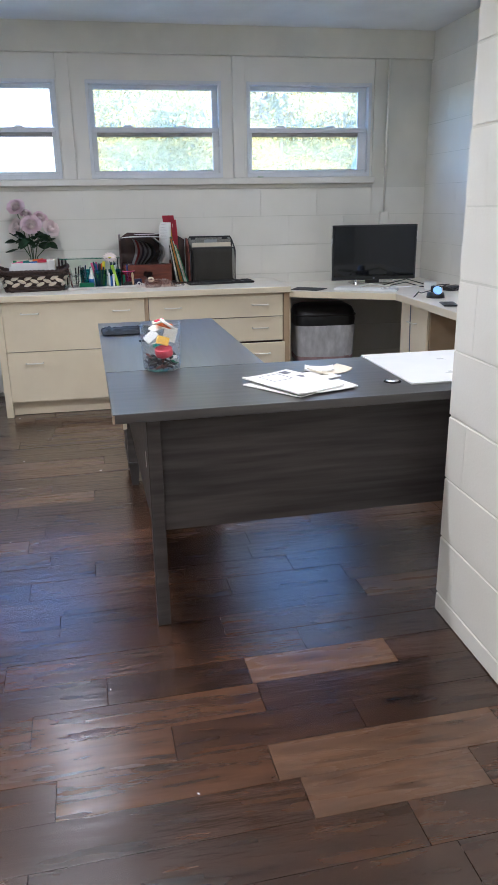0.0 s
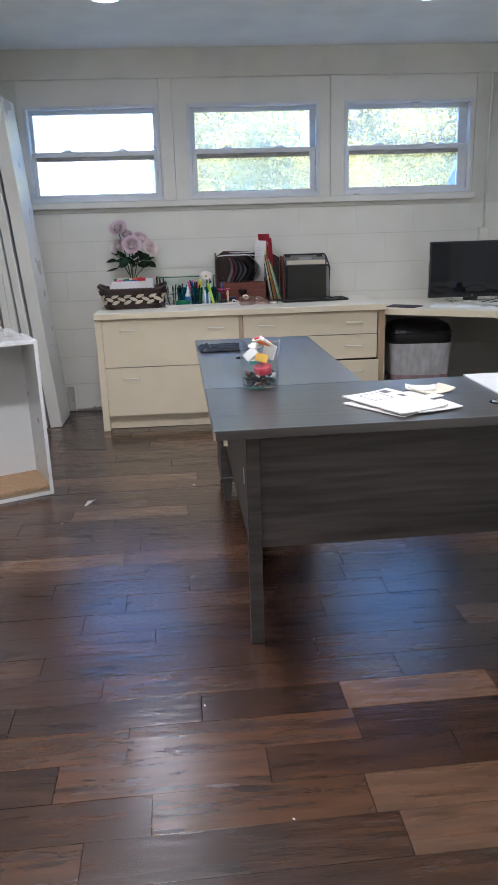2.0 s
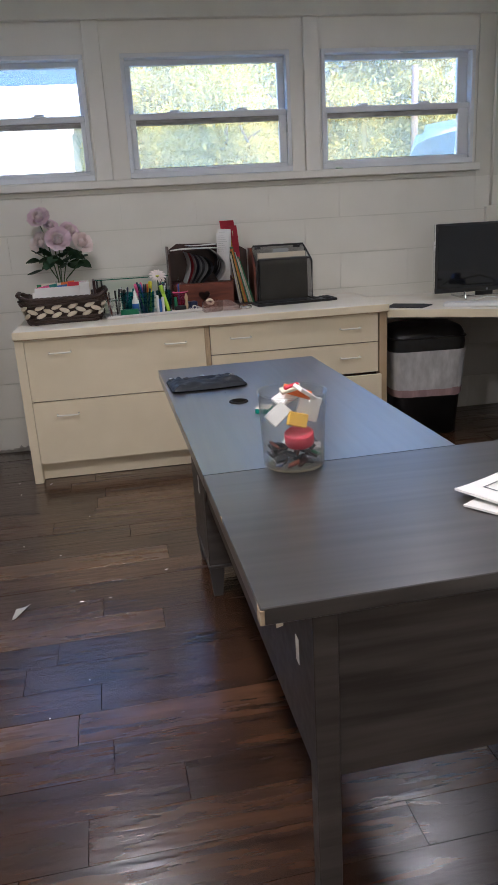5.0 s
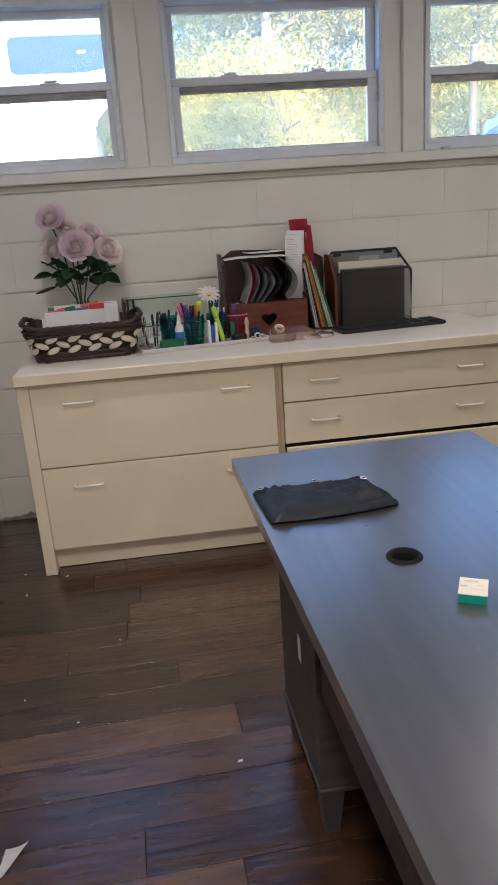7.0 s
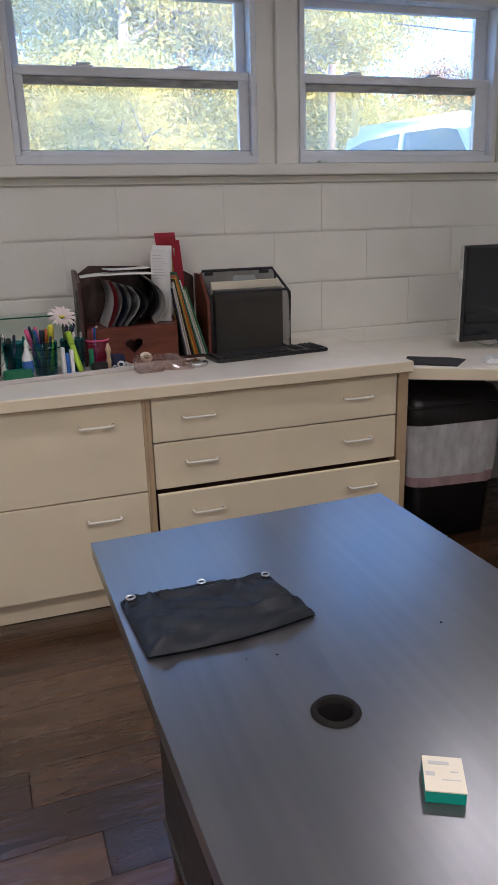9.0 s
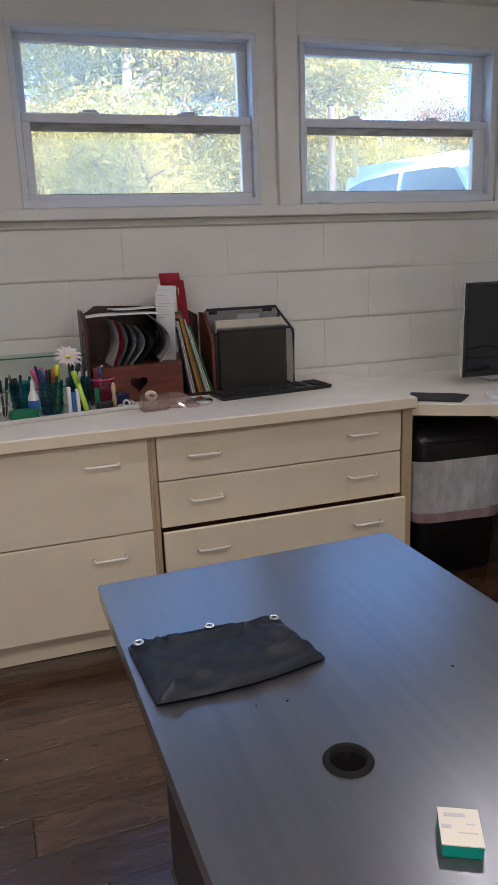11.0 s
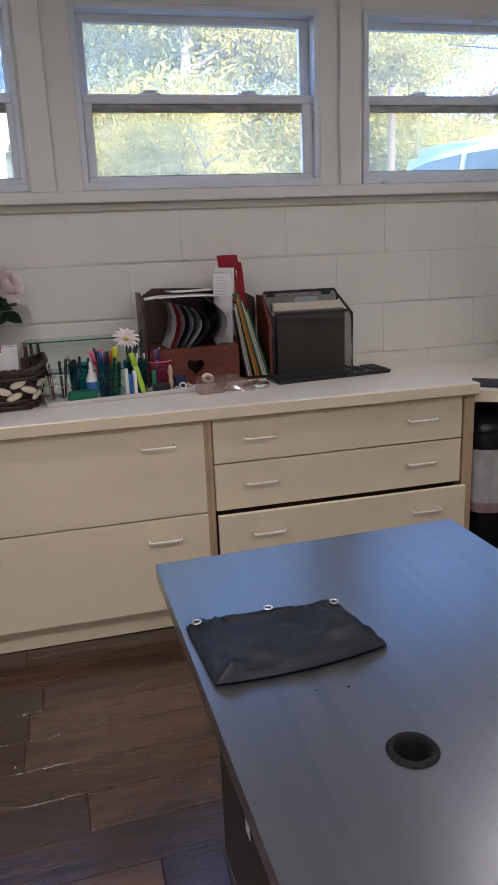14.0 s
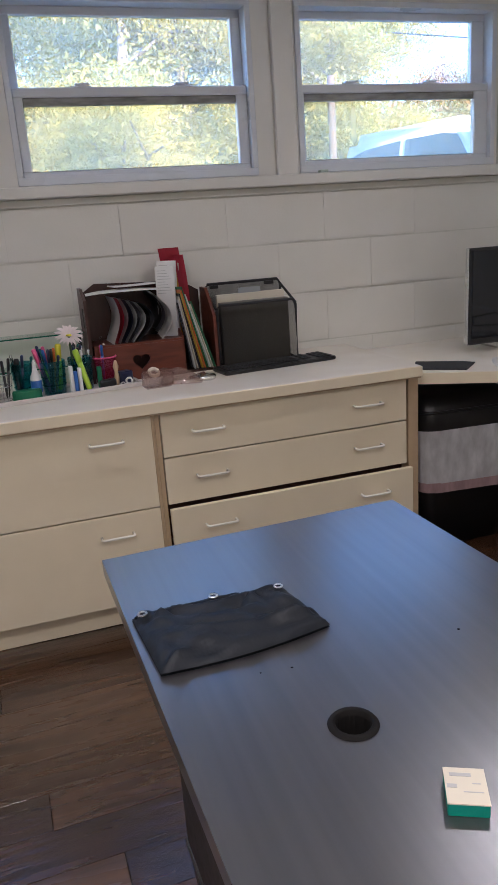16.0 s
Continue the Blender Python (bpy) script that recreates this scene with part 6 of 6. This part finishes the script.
bmesh.ops.transform(t, matrix=UPR, verts=t.verts)
part("window", t, COACH_GLASS, cp, "wide tinted window with rounded corners")
# white bar drawn in place of a ceiling light's reflection in the glass
part("marker_lamp", box(0.79, 0.90, -0.02, -0.008, 3.44, 3.475, 0.004), WHITE_PL, cp)
part("chassis", box(-0.4, 0.7, 0.3, 2.3, 0.5, 1.2), BLACK_MATT, cp)
for wx in (-0.5, 0.55):
    for wy in (0.2, 1.9):
        part("wheel", tube(bm_new(), [(wx, wy, 0.45), (wx + 0.25, wy, 0.45)], 0.45, 22), TYRE, cp)


# ---- floor planks ----
structure("floor", box(X0, X1, YS, YN, -0.1, -0.012), GAP, "dark hand-scraped hardwood plank floor")
floor = bpy.data.objects["floor"]
PITCH, TILT_F = 0.125, radians(1.8)
JOINTS = {-4: (-0.086, 0.43, 1.05), -3: (-0.327, 0.195), -2: (-0.157, 0.46), -1: (0.04,), 0: (0.645, -0.25), 1: (0.42, -0.45), 2: (0.95, -0.1),
          3: (0.49, -0.35), 4: (-0.21, 0.75), 5: (-0.49, 0.018), 6: (0.64, -0.15)}
rng = random.Random(7)
plank_mesh = {}


def plank(length):
    key = round(length, 2)
    if key not in plank_mesh:
        me = bpy.data.meshes.new("plank")
        w, e = PITCH - 0.0014, 0.0003
        b = box(0, key - 0.0020, 0, w, -0.012, 0, 0)
        top = [ed for ed in b.edges if all(v.co.z > -0.001 for v in ed.verts)]
        bmesh.ops.bevel(b, geom=top, offset=e, segments=1, affect="EDGES")
        b.to_mesh(me)
        b.free()
        plank_mesh[key] = me
    return plank_mesh[key]


for row in range(-34, 32):
    known = sorted(JOINTS.get(row, ()))
    cuts = [X0 - 0.1]
    if known:
        x = known[0]
        while x > X0 + 0.25:
            x -= rng.uniform(0.35, 0.95)
            cuts.append(max(x, X0 - 0.1))
        cuts += known
    x = cuts[-1]
    while x < X1 + 0.1:
        x += rng.uniform(0.4, 1.2)
        cuts.append(min(x, X1 + 0.1))
    cuts = sorted(set(round(c, 2) for c in cuts))
    for a, c in zip(cuts, cuts[1:]):
        if c - a < 0.06:
            continue
        y = 1.607 + row * PITCH
        at = Matrix.Translation((0, 1.607, 0)) @ Matrix.Rotation(TILT_F, 4, "Z") @ Matrix.Translation((a, y - 1.607, rng.uniform(-0.0006, 0.0)))
        at = at @ Matrix.Rotation(radians(0.3 * math.sin(12.9 * row + 7.3 * a)), 4, "X")
        if at.translation.y < YS - 0.05 or at.translation.y > YN - 0.02:
            continue
        if a > PX + 0.1 and at.translation.y < PY - 0.3:
            continue
        me = plank(c - a)
        ob = new("plank", me)
        tone = rng.random()
        m = PLANK_LIGHT if (row == -4 and abs(a - 0.43) < 0.02) or tone > 0.93 else PLANK_MID if tone > 0.55 else PLANK_DARK
        if not me.materials:
            me.materials.append(m)
        ob.material_slots[0].link = "OBJECT"
        ob.material_slots[0].material = m
        ob.matrix_basis = at
        ob.parent = floor

# ---- wall blocks ----
block_mesh = {}


def block(length, height, depth):
    key = (round(length, 3), round(height, 3), depth)
    if key not in block_mesh:
        me = bpy.data.meshes.new("block")
        b = box(0, key[0], -key[2], 0.01, 0, key[1])
        ed = [e for e in b.edges if all(v.co.y < 0 for v in e.verts) and abs(e.verts[0].co.z - e.verts[1].co.z) < 0.001]
        bmesh.ops.bevel(b, geom=ed, offset=min(0.003, depth * 0.6), segments=2, affect="EDGES")
        b.to_mesh(me)
        b.free()
        me.materials.append(PAINT)
        block_mesh[key] = me
    return block_mesh[key]


def lay(parent, origin, turn, length, z0, z1, first, offset_z=0.0, joint=0.006, depth=0.0055):
    """Courses of blocks along a wall face; first is where a joint stands in the odd courses."""
    k = 0
    z = offset_z
    while z < z1 - 0.02:
        top = min(z + COURSE, z1)
        if top > z0 + 0.02:
            lo = max(z, z0)
            s = (first + (BLOCK / 2 if k % 2 else 0)) % BLOCK - BLOCK
            while s < length:
                a, c = max(s, 0) + 0.0004, min(s + BLOCK, length) - 0.0004
                if c - a > 0.02:
                    ob = new("block", block(c - a, top - lo - joint, depth))
                    ob.parent = parent
                    ob.matrix_basis = Matrix.Translation(origin) @ Matrix.Rotation(turn, 4, "Z") @ Matrix.Translation((a, rng.uniform(-0.0003, 0.0003), lo + joint / 2 + rng.uniform(-0.0012, 0.0012)))
                s += BLOCK
        z += COURSE
        k += 1


lay(wall_north, (X0, YN + 0.004, 0), 0.0, X1 - X0, 0.0, SILL_Z - 0.030, 1.202)
lay(wall_east, (X1 + 0.004, YN, 0), -math.pi / 2, YN - PY - 0.5, 0.0, HC, 0.1, joint=0.004, depth=0.0025)
lay(partition, (PX + 0.004, PY, 0), -math.pi / 2, 2.6, 0.0, HC, 0.32, offset_z=-0.135, joint=0.0055, depth=0.0038)
